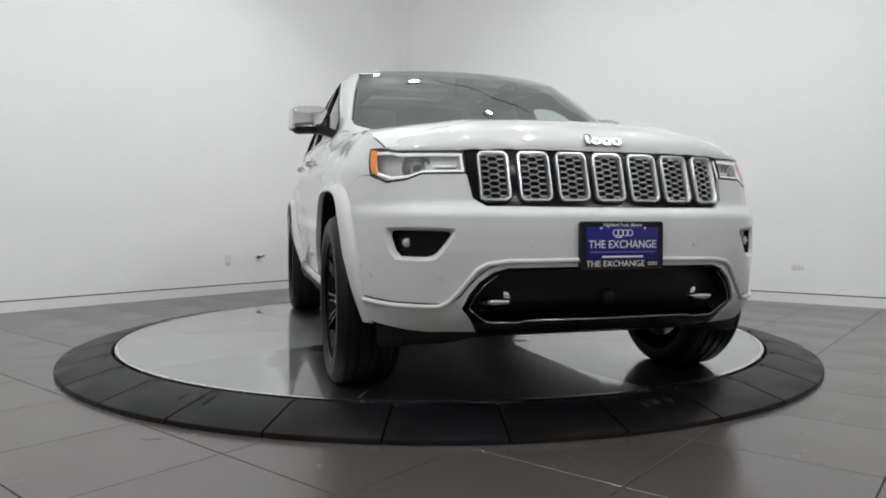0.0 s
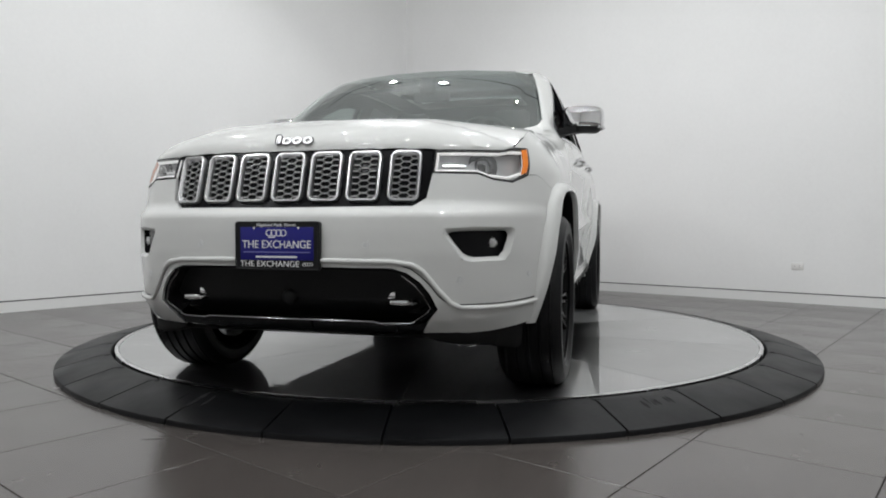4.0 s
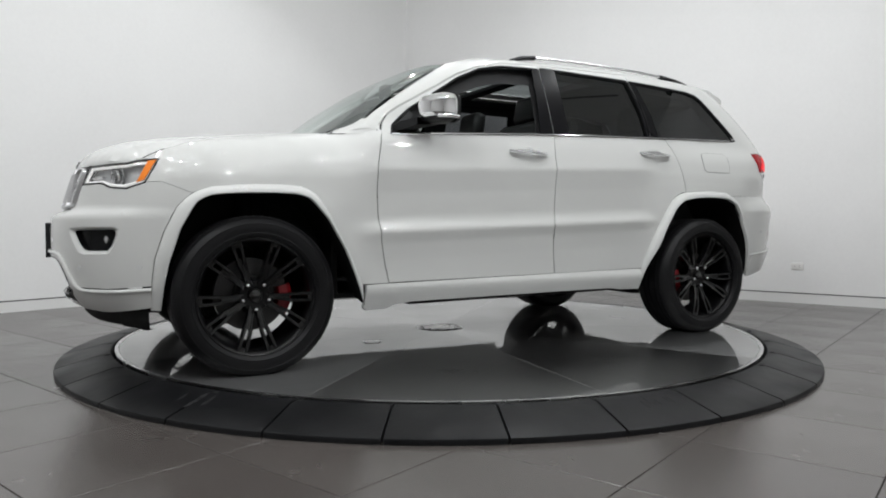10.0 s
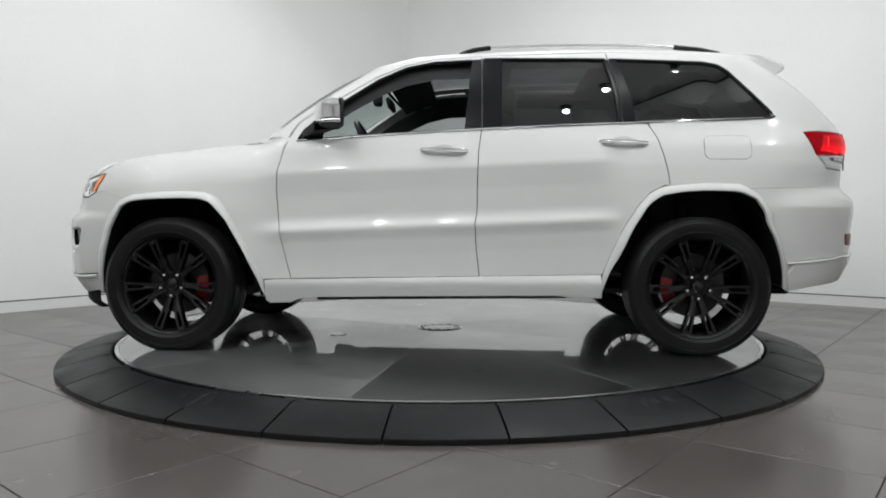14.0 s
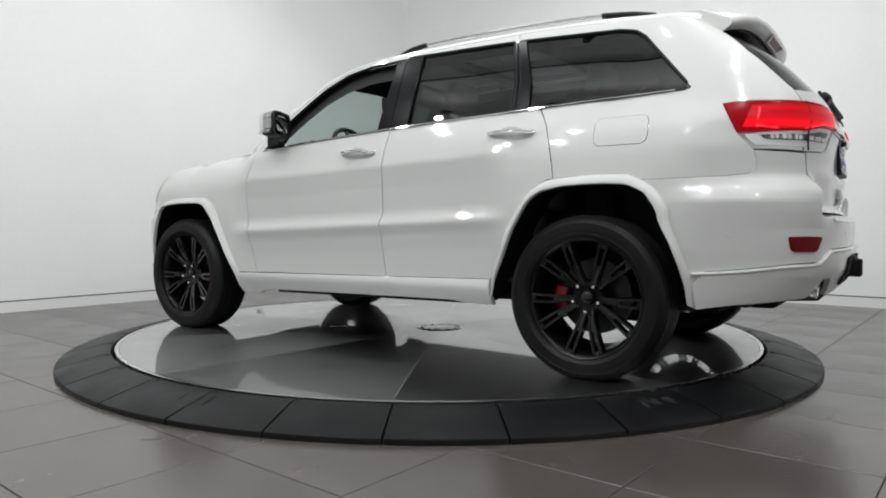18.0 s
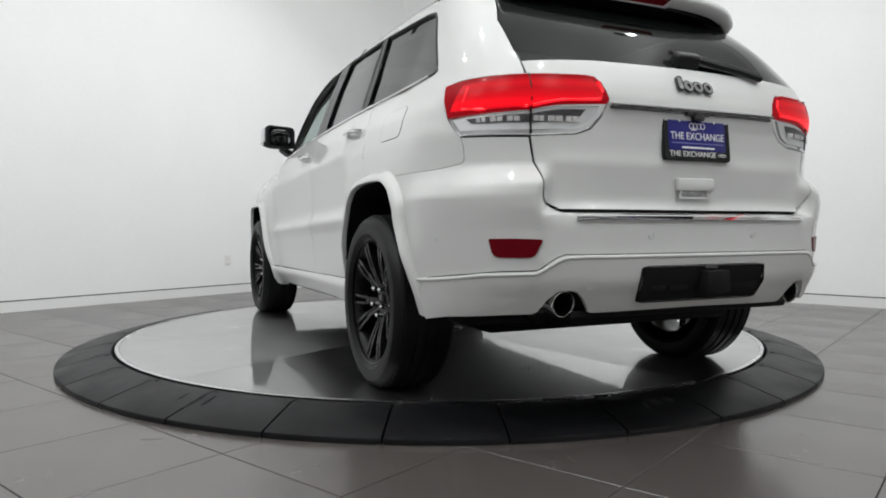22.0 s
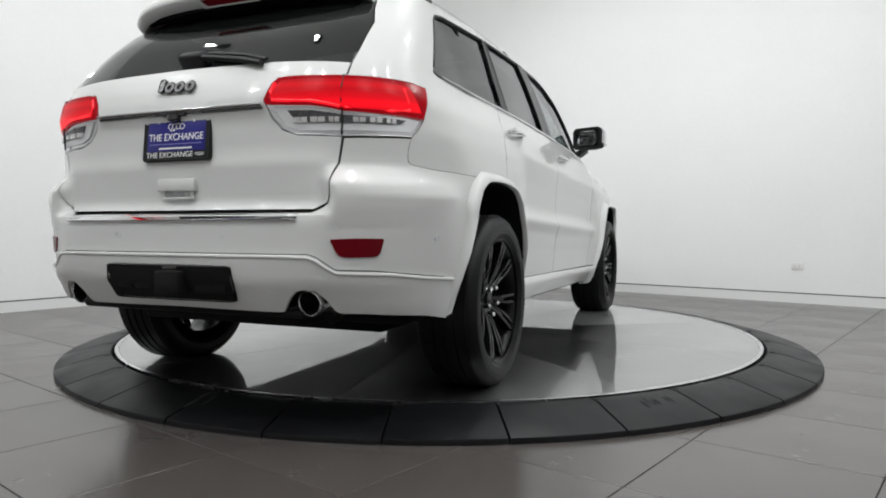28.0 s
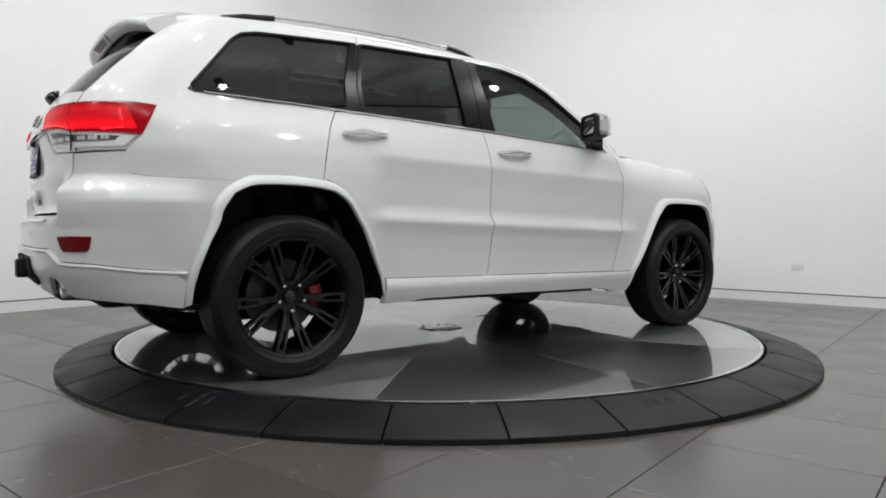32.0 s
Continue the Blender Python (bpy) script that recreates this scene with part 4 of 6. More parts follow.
part("roof", roof_frame(0.322, -1.945, 0.20, -1.05, 0.0), M_PAINT, car)
part("roof_glass", roof_strip(0.30, -1.08, 0.82, 0.004), M_ROOFGLASS, car, "dark panoramic glass roof panel")
part("headliner", roof_frame(0.30, -1.90, 0.05, -0.95, -0.075, 0.72), M_LINER, car, "dark headliner round the glass roof")
part("roof_crossbar", box(0.10, 0.90, 0.03, pose(-0.42, 0, 1.672), 0.01), M_LINER, car)


def roof_rail():
    """A low roof rail: dark feet and a bright bar."""
    pts = [(-0.16, 0.595, 1.706), (-0.24, 0.592, 1.733), (-0.34, 0.59, 1.746), (-0.6, 0.588, 1.752), (-0.9, 0.586, 1.752), (-1.2, 0.582, 1.746), (-1.40, 0.578, 1.736), (-1.55, 0.574, 1.720), (-1.66, 0.57, 1.696)]
    return tube(pts[2:7], 0.013, 8, 0.8), tube(pts[:3], 0.018, 8, 0.8), tube(pts[6:], 0.018, 8, 0.8)


bar, foot1, foot2 = roof_rail()
bars = both("roof_rail", bar, M_SATIN, car, "satin metal roof rail with black feet")
for f in (foot1, foot2):
    for ob, b in zip(bars, (f, mirrored(f))):
        part("rail_foot", b, M_BLACK, ob, "black plastic foot")


def wing_row(k):
    """The spoiler's section at k of its half width: rear edge, top, lip and lower edge."""
    e = abs(k) ** 6
    return 0.592 * k, -2.110 + 0.075 * e + 0.03 * k * k, 1.712 - 0.018 * k * k - 0.026 * e, 1.664 - 0.012 * k * k - 0.030 * e, 1.612 - 0.012 * k * k - 0.030 * e


def spoiler():
    """The spoiler over the rear window: a curved shell, thick at its rear lip and open below."""
    rows = []
    for k in np.linspace(-1, 1, 41):
        y, back, ztop, zl, low = wing_row(k)
        thin = 0.040 - 0.006 * abs(k) ** 8
        e = abs(k) ** 6
        solid = abs(k) ** 9                 # the shell closes towards its ends
        xa, xb, xc = back + 0.14, back + 0.21, -1.78 + 0.03 * e
        def under(x, z, share):
            x1, z1, x2, z2 = back + 0.062, low + 0.008, xa, ztop - thin
            return (x + (x1 + (x2 - x1) * share - x) * solid, y, z + (z1 + (z2 - z1) * share - z) * solid)
        rows.append([(xc, y * 0.985, ztop - 0.004 + 0.016 * e), (xb, y * 0.99, ztop + 0.002 + 0.018 * e), (xa, y, ztop - 0.003 + 0.018 * e), (back + 0.065, y, zl + 0.028), (back + 0.025, y, zl + 0.014), (back + 0.005, y, zl), (back, y, zl - 0.014), (back + 0.004, y, zl - 0.028),
                     (back + 0.030, y, low + 0.004), (back + 0.046, y, low), (back + 0.062, y, low + 0.008), under(back + 0.068, zl - 0.018, 0.3), under(back + 0.085, zl - 0.006, 0.6), (xa, y, ztop - thin - 0.004 + 0.012 * e), (xb, y * 0.99, ztop - thin + 0.010 * e), (xc, y * 0.985, ztop - thin + 0.008 * e)])
    bm = loft(rows, close=True)
    bm.verts.ensure_lookup_table()
    n = len(rows[0])
    bm.faces.new([bm.verts[i] for i in range(n)])
    bm.faces.new([bm.verts[len(bm.verts) - n + i] for i in range(n)])
    return bm


def wing_underside():
    rows = []
    for k in np.linspace(-0.88, 0.88, 25):
        y, back, ztop, zl, low = wing_row(k)
        rows.append([(back + 0.064, y, low + 0.030), (back + 0.072, y, low - 0.002), (-1.985, y, 1.594), (-1.945, y, 1.612), (-1.88, y, 1.655)])
    return loft(rows)


wing = part("roof_spoiler", spoiler(), M_PAINT, car, "white roof spoiler over the rear window")
part("underside", wing_underside(), M_PILLAR, wing, "dark underside of the spoiler")
for s in (-1, 1):
    web = loft([[Vector((x, s * y, z)) for x, z in ((-1.90, 1.648), (-1.955, 1.610), (-2.000, 1.585), (-2.015, 1.595), (-2.015, 1.640), (-1.93, 1.660))] for y in (0.505, 0.52)], close=True)
    web.verts.ensure_lookup_table()
    for k in (0, 6):
        web.faces.new([web.verts[k + i] for i in range(6)])
    part("spoiler_web", web, M_PILLAR, wing, "dark inner end of the spoiler")


def on_wing(y, v, o):
    """A point on the spoiler's lower rear face: v from its lip downwards."""
    a, b = Vector((-2.099, y, 1.642)), Vector((-2.066, y, 1.611))
    return a.lerp(b, v) + Vector((-0.68, 0, -0.73)) * (o + 0.010)


frame_o, frame_i = [(-0.165, 0.02), (0.165, 0.02), (0.140, 1.0), (-0.140, 1.0)], [(-0.145, 0.14), (0.145, 0.14), (0.122, 0.88), (-0.122, 0.88)]
part("brake_light_frame", loft([[on_wing(y, v, o) for y, v in pts] for pts, o in ((frame_o, -0.002), (frame_o, 0.005), (frame_i, 0.006), (frame_i, -0.004))], close=True), M_PAINT, wing, "", 25)
bl = bmesh.new()
bl.faces.new([bl.verts.new(on_wing(y, v, 0.0015)) for y, v in frame_i])
part("brake_light", bl, M_REFL, wing, "unlit red high brake light")

# rounded lips along the upper edges of the lower white covers
R_LIP = [("x", -1.925, 0.498), ("x", -2.10, 0.512), ("r", 0.80, 0.532), ("r", 0.72, 0.537), ("r", 0.66, 0.540), ("r", 0.634, 0.556), ("r", 0.603, 0.580), ("r", 0.575, 0.591), ("r", 0.50, 0.594), ("r", 0.25, 0.594), ("r", 0.0, 0.594)]
F_LIP = [("x", 1.905, 0.416), ("x", 1.99, 0.409), ("f", 0.78, 0.406), ("f", 0.70, 0.406), ("f", 0.640, 0.409), ("f", 0.610, 0.425), ("f", 0.575, 0.468), ("f", 0.522, 0.542), ("f", 0.488, 0.563), ("f", 0.42, 0.573), ("f", 0.2, 0.5765), ("f", 0.0, 0.578)]


def lip(run, r, o):
    at = [Q(*q) for q in run]
    fine = []
    for a, b in zip(at, at[1:]):
        n = max(1, math.ceil(math.hypot(b[0] - a[0], b[1] - a[1]) / 0.02))
        fine += [(a[0] + (b[0] - a[0]) * i / n, a[1] + (b[1] - a[1]) * i / n) for i in range(n)]
    pts = [off_skin(q, z, o * (0.75 if i == 0 else 1.0)) for i, (q, z) in enumerate(fine + [at[-1]])]
    pts += [Vector((p.x, -p.y, p.z)) for p in pts[-2::-1]]
    return tube(pts, r, 10)


part("valance_lip", lip(R_LIP, 0.0075, 0.010), M_PAINT, r_valance)
part("valance_lip", lip(F_LIP, 0.0095, 0.006), M_PAINT, f_valance)

# ---- front end ----
GRILLE = "f 0 0.981, f 0.30 0.981, f 0.532 0.979, f 0.535 0.90, f 0.522 0.82, f 0.508 0.792, f 0.48 0.776, f 0.2 0.772, f 0 0.772"
grille = part("grille_panel", whole(panel(GRILLE, off=-0.012, depth=0.03)), M_PILLAR, car, "gloss black grille panel with seven chrome-framed slots")
SLOTS = [(-0.4405, 0.0535), (-0.294, 0.059), (-0.147, 0.0595), (0.0, 0.0595), (0.147, 0.0595), (0.294, 0.059), (0.4405, 0.0535)]


def slot_shape(w, z0, z1, r, n=5):
    pts = []
    for cx, cz, a0 in ((w - r, z1 - r, 0), (-w + r, z1 - r, 90), (-w + r, z0 + r, 180), (w - r, z0 + r, 270)):
        for i in range(n + 1):
            a = radians(a0 + 90 * i / n)
            pts.append((cx + r * math.cos(a), cz + r * math.sin(a)))
    return pts


def at_nose(y, z, o):
    p = off_skin(*Q("f", abs(y), z), o)
    return Vector((p.x, math.copysign(p.y, y) if abs(y) > 1e-6 else 0.0, p.z))


for yc, w in SLOTS:
    outer, inner = slot_shape(w + 0.003, 0.786, 0.972, 0.026), slot_shape(w - 0.011, 0.799, 0.959, 0.016)
    rows = []
    for pts, o in ((outer, -0.010), (outer, 0.006), (slot_shape(w, 0.789, 0.969, 0.024), 0.012), (slot_shape(w - 0.006, 0.794, 0.964, 0.019), 0.012), (inner, 0.002), (inner, -0.022)):
        rows.append([at_nose(yc + a, z, o) for a, z in pts])
    s = part("grille_slot", loft(rows, close=True), M_SLOT, grille, "bright chrome slot ring", 50)
    back = bmesh.new()
    back.faces.new([back.verts.new(at_nose(yc + a, z, -0.010)) for a, z in inner])
    part("slot_back", back, M_DARK, grille)
    wi = w - 0.010
    cells = bmesh.new()
    A, B, H = 0.0225, 0.0105, 0.0115
    for c in range(-3, 4):
        for r in range(-1, 9):
            cy, cz = c * (A + B), 0.8075 + 2 * H * r + (H if c % 2 else 0)
            for p0, p1 in (((-B, H), (B, H)), ((B, H), (A, 0)), ((-B, H), (-A, 0))):
                y0, z0, y1, z1 = cy + p0[0], cz + p0[1], cy + p1[0], cz + p1[1]
                if not (0.801 < (z0 + z1) / 2 < 0.958) or abs((y0 + y1) / 2) > wi:
                    continue
                y0, y1 = max(-wi, min(wi, y0)), max(-wi, min(wi, y1))
                thick = 0.0026 if p0[1] == p1[1] else 0.0011
                q0, q1 = at_nose(yc + y0, z0, -0.003), at_nose(yc + y1, z1, -0.003)
                d = (q1 - q0)
                if d.length < 0.002:
                    continue
                side_v = d.cross(Vector((1, 0, 0))).normalized() * thick
                deep = Vector((-0.012, 0, 0))
                v = [cells.verts.new(p) for p in (q0 - side_v, q0 + side_v, q1 + side_v, q1 - side_v, q0 - side_v + deep, q0 + side_v + deep, q1 + side_v + deep, q1 - side_v + deep)]
                for f in ((0, 1, 2, 3), (0, 3, 7, 4), (1, 5, 6, 2)):
                    cells.faces.new([v[i] for i in f])
    part("honeycomb", cells, M_MESH, grille, "silver honeycomb mesh", 30)

HEAD = "f 0.541 0.974, f 0.68 0.978, f 0.76 0.982, x 1.955 0.992, x 1.866 1.000, x 1.925 0.893, x 2.0 0.866, f 0.735 0.873, f 0.688 0.893, f 0.541 0.893"


def shrink(text, k, centre=None):
    pts = outline(text)
    c = centre or (sum(q[0] for q in pts) / len(pts), sum(q[1] for q in pts) / len(pts))
    return [(c[0] + (q[0] - c[0]) * k[0], c[1] + (q[1] - c[1]) * k[1]) for q in pts]


lamps = both("headlight", panel(HEAD, off=-0.045, depth=0), M_LAMPIN, car, "clear headlight with bright chrome light guide and amber corner")
for ob, sgn in zip(lamps, (1, -1)):
    fix = (lambda b: b) if sgn == 1 else mirrored
    part("lens", fix(panel(HEAD, off=0.001, h=0.03, depth=0)), M_LENS, ob, "clear lens")
    part("lens_rim", fix(tube([off_skin(q, z, -0.002) for q, z in dense(outline(HEAD), 0.03)], 0.0045, 6, closed=True)), M_BLACK, ob)
    part("light_guide", fix(tube([off_skin(q, z, -0.012) for q, z in dense(shrink(HEAD, (0.92, 0.80), (Q("x", 2.10, 0.935)[0] + 0.03, 0.935)), 0.02)], 0.0066, 6, closed=True)), M_DRL, ob, "white light guide along the lamp's edge")
    part("chrome_spear", fix(tube([off_skin(*Q("f", y, 0.928), -0.03) for y in (0.57, 0.61, 0.65)], 0.010, 8, 0.7)), M_SATIN, ob, "chrome inner bar")
    c = off_skin(*Q("f", 0.715, 0.930), -0.035)
    turned = pose(c.x, c.y, c.z, 0, 90, 25)
    part("projector_bowl", fix(lathe([(0.020, -0.022), (0.044, -0.012), (0.055, -0.004), (0.058, -0.012)], 32, turned)), M_SMOKE, ob, "dark projector bowl")
    part("projector_ring", fix(lathe([(0.030, -0.02), (0.037, 0.0), (0.034, 0.008), (0.028, 0.0)], 28, turned)), M_SATIN, ob)
    part("projector", fix(ball(0.028, turned @ Matrix.Diagonal((1, 1, 0.6, 1)))), M_LENS, ob, "round glass projector")
    part("projector_core", fix(cyl(0.027, 0.027, 0.004, turned @ pose(0, 0, -0.014), 24)), M_LAMPIN, ob)
    part("amber_corner", fix(panel("x 1.909 0.990, x 1.878 0.994, x 1.930 0.903, x 1.959 0.893", off=0.003, h=0.02, depth=0.006)), M_AMBER, ob, "amber corner reflector")

# fog lamps in their dark pockets
def resample(pts, n):
    """n points at even steps along a closed outline."""
    pts = list(pts) + [pts[0]]
    d = [0.0]
    for a, b in zip(pts, pts[1:]):
        d.append(d[-1] + math.hypot(b[0] - a[0], b[1] - a[1]))
    s = np.linspace(0, d[-1], n, endpoint=False)
    return list(zip(np.interp(s, d, [q[0] for q in pts]).tolist(), np.interp(s, d, [q[1] for q in pts]).tolist()))


for sgn in (1, -1):
    fix = (lambda b: b) if sgn == 1 else mirrored
    pocket = part("fog_pocket", fix(panel(F_FOG_IN, off=-0.034, depth=0)), M_PILLAR, car, "gloss black fog lamp cover in a white pocket")
    n = 64
    ring_o, ring_i = [resample(outline(text), n) for text in (F_FOG, F_FOG_IN)]
    part("pocket_surround", fix(loft([[off_skin(q, z, 0.0) for q, z in ring_o]] + [[off_skin(a[0] + (b[0] - a[0]) * k, a[1] + (b[1] - a[1]) * k, o) for a, b in zip(ring_o, ring_i)] for k, o in ((0.25, -0.003), (0.7, -0.012), (1.0, -0.020))], close=True)), M_PAINT, pocket, "white sculpted pocket edge", 60)
    part("pocket_rim", fix(loft([[off_skin(q, z, o) for q, z in resample(outline(F_FOG_IN), n)] for o in (-0.016, -0.036)], close=True)), M_PILLAR, pocket)
    c = off_skin(*Q("f", 0.762, 0.637), -0.031)
    m = pose(c.x, c.y, c.z, 0, 90, 22)
    part("fog_lamp", fix(lathe([(0.0, 0.007), (0.012, 0.006), (0.019, 0.001), (0.021, 0.003), (0.023, -0.006)], 28, m)), M_LENS, pocket, "small round fog lamp")
    part("fog_reflector", fix(lathe([(0.0, 0.004), (0.008, 0.0038), (0.011, 0.001), (0.016, 0.0)], 24, m)), M_MESH, pocket)

# lower intake
INTAKE = "f 0 0.56, f 0.42 0.555, f 0.475 0.538, f 0.52 0.50, f 0.55 0.458, f 0.572 0.405, f 0.53 0.352, f 0.50 0.305, f 0.3 0.30, f 0 0.295"
intake = part("lower_intake", whole(panel(INTAKE, off=-0.07, depth=0)), M_BLACK, car, "black lower intake with chrome edge")
EDGE = [(0.0, 0.553), (0.2, 0.551), (0.42, 0.546), (0.468, 0.530), (0.510, 0.495), (0.540, 0.456), (0.560, 0.410), (0.548, 0.385), (0.50, 0.352)]
def nose_curve(pts, o):
    return [at_nose(y, z, o) for y, z in pts]
full = [(-y, z) for y, z in EDGE[::-1][:-1]] + EDGE
part("upper_edge", tube(nose_curve([q for q in full if q[1] > 0.52], 0.001), 0.006, 6), M_PILLAR, intake, "dark upper edge")
for sgn in (-1, 1):
    part("chrome_edge", tube(nose_curve([(sgn * (y - 0.016), z + (0.006 if z < 0.4 else -0.006)) for y, z in EDGE[3:]], 0.0), 0.0030, 6), M_DIMCHROME, intake, "thin dark chrome corner edge")
part("intake_wall", loft([nose_curve(full, 0.0), nose_curve(full, -0.07)]), M_PIANO, intake)
LIP = [(-0.484, 0.358), (-0.46, 0.350), (-0.36, 0.350), (-0.335, 0.357), (0, 0.359), (0.335, 0.357), (0.36, 0.350), (0.46, 0.350), (0.484, 0.358)]
part("chrome_lip", tube(nose_curve(LIP, 0.004), 0.0035, 6), M_DIMCHROME, intake, "thin dark chrome lower lip")
CHIN = [(-0.56, 0.398), (-0.52, 0.35), (-0.47, 0.342), (-0.28, 0.352), (0, 0.354), (0.28, 0.352), (0.47, 0.342), (0.52, 0.35), (0.56, 0.398)]
part("chin", loft([nose_curve(CHIN, 0.0), nose_curve([(y, 0.318) for y, z in CHIN], 0.004), nose_curve([(y * 0.98, 0.285) for y, z in CHIN], -0.01), [p - Vector((0.18, 0, 0.012)) for p in nose_curve([(y, 0.285) for y, z in CHIN], -0.02)]]), M_PIANO, intake, "gloss black chin")
part("radar_lens", lathe([(0.0, 0.008), (0.020, 0.006), (0.028, 0.0), (0.031, -0.01)], 28, pose(2.245, 0, 0.435, 0, 90, 0)), M_BLACK, intake)
for s in (-1, 1):
    part("hook_mount", box(0.06, 0.15, 0.11, pose(2.125, s * 0.43, 0.43), 0.012), M_BLACK, intake)
    part("hook_bracket", box(0.02, 0.085, 0.020, pose(2.165, s * 0.425, 0.466), 0.004), M_SATIN, intake)
    hk = part("tow_hook", join(tube([(2.13, s * 0.375, 0.422), (2.20, s * 0.38, 0.424), (2.226, s * 0.40, 0.424), (2.226, s * 0.45, 0.424), (2.20, s * 0.475, 0.424), (2.13, s * 0.48, 0.424)], 0.0135, 10), box(0.03, 0.030, 0.030, pose(2.195, s * 0.392, 0.445), 0.005)), M_CHROME, car, "chrome tow hook")


def sensor(kind, a, z, sgn, parent):
    """A round parking sensor set flush in a bumper."""
    q = Q(kind, a, z)
    p, n = off_skin(*q, 0.0), normal(*q)
    n = Vector((n.x, sgn * n.y, n.z))
    m = Matrix.Translation((p.x, sgn * p.y, p.z)) @ n.to_track_quat("Z", "Y").to_matrix().to_4x4()
    part("parking_sensor", lathe([(0.0, 0.0008), (0.0088, 0.0008), (0.0096, -0.0008), (0.0110, -0.0012), (0.0113, 0.0010), (0.0130, 0.0010), (0.0138, -0.003)], 24, m), M_SENSOR, parent)


for sgn in (-1, 1):
    for kind, a, z in (("f", 0.332, 0.633), ("f", 0.643, 0.508), ("x", 1.955, 0.518)):
        sensor(kind, a, z, sgn, f_bumper)
    for kind, a, z in (("r", 0.242, 0.664), ("r", 0.652, 0.696), ("x", -2.06, 0.655)):
        sensor(kind, a, z, sgn, r_bumper)


def text_mesh(body, size, width, m):
    """Built-in font lettering as a mesh, scaled to a width."""
    cu = bpy.data.curves.new("text", "FONT")
    cu.body, cu.size, cu.align_x, cu.align_y, cu.extrude = body, size, "CENTER", "CENTER", 0.0006
    ob = bpy.data.objects.new("text", cu)
    scene.collection.objects.link(ob)
    dg = bpy.context.evaluated_depsgraph_get()
    me = bpy.data.meshes.new_from_object(ob.evaluated_get(dg))
    bm = bmesh.new()
    bm.from_mesh(me)
    bpy.data.objects.remove(ob)
    bpy.data.curves.remove(cu)
    bpy.data.meshes.remove(me)
    xs_ = [v.co.x for v in bm.verts]
    bm.transform(Matrix.Diagonal((width / (max(xs_) - min(xs_)), 1, 1, 1)))
    bm.transform(m)
    return bm


def plate_board(m, name):
    """A blue dealer plate in a black frame; local x across, y up, z out."""
    rings = [[m @ Vector((x, y, o)) for x, y in slot_shape(0.1675 - d, -0.088 + d, 0.088 - d, 0.012 - d)] for d, o in ((0.002, -0.016), (0.0, -0.013), (0.0, 0.0045), (0.002, 0.0065), (0.006, 0.0065), (0.0075, 0.0052))]
    bm = loft(rings, close=True)
    for ring_v in (rings[0][::-1], rings[-1]):
        bm.faces.new([bm.verts.new(v) for v in ring_v])
    ob = part(name, bm, M_BLACK, car, "blue dealer plate in a black frame")
    part("plate_face", box(0.290, 0.118, 0.004, m @ pose(0, 0.008, 0.0045), 0.0015), M_PLATE, ob, "glossy blue plate")
    part("lettering", text_mesh("Highland Park, Illinois", 0.016, 0.155, m @ pose(0, 0.0745, 0.0068)), M_WHITE, ob, "white frame lettering", 0)
    part("lettering", text_mesh("THE EXCHANGE", 0.040, 0.272, m @ pose(0, 0.004, 0.0075)), M_WHITE, ob, "white plate lettering", 0)
    part("lettering", text_mesh("THE EXCHANGE", 0.030, 0.235, m @ pose(-0.028, -0.0655, 0.0068)), M_WHITE, ob, "white frame lettering", 0)
    part("ornament", box(0.0075, 0.0075, 0.001, m @ pose(-0.0445, 0.004, 0.0076, 0, 0, 45)), M_GREYTXT, ob, "", 0)
    part("small_print", box(0.262, 0.004, 0.001, m @ pose(0, -0.0225, 0.0075)), M_GREYTXT, ob, "", 0)
    part("small_print", box(0.165, 0.0065, 0.001, m @ pose(0, -0.0395, 0.0075)), M_WHITE, ob, "", 0)
    part("small_print", box(0.026, 0.004, 0.001, m @ pose(-0.018, 0.031, 0.0075)), M_WHITE, ob, "", 0)
    for k in range(4):
        part("badge_ring", lathe([(0.0095, 0), (0.0095, 0.001), (0.0125, 0.001), (0.0125, 0)], 20, m @ pose(-0.0285 + 0.019 * k, 0.0465, 0.0068)), M_WHITE, ob)
        part("badge_ring", lathe([(0.0045, 0), (0.0045, 0.001), (0.0062, 0.001), (0.0062, 0)], 16, m @ pose(0.108 + 0.0095 * k, -0.0655, 0.0058)), M_WHITE, ob)
    for s in (-1, 1):
        part("plate_screw", cyl(0.005, 0.0045, 0.003, m @ pose(s * 0.088, 0.064, 0.007), 12), M_CHROME, ob)
    return ob


FACE_F = Matrix(((0, 0, 1, 0), (1, 0, 0, 0), (0, 1, 0, 0), (0, 0, 0, 1)))     # x across, y up, facing forwards
FACE_R = Matrix(((0, 0, -1, 0), (-1, 0, 0, 0), (0, 1, 0, 0), (0, 0, 0, 1)))   # facing backwards
fp = plate_board(pose(2.336, 0.003, 0.6275) @ FACE_F, "front_plate")
part("plate_bracket", box(0.045, 0.30, 0.15, pose(2.312, 0.003, 0.627), 0.008), M_BLACK, fp)
plate_board(pose(-2.392, -0.004, 1.020) @ pose(0, 0, 0, 0, 6, 0) @ FACE_R @ Matrix.Diagonal((0.94, 0.94, 1, 1)), "rear_plate")


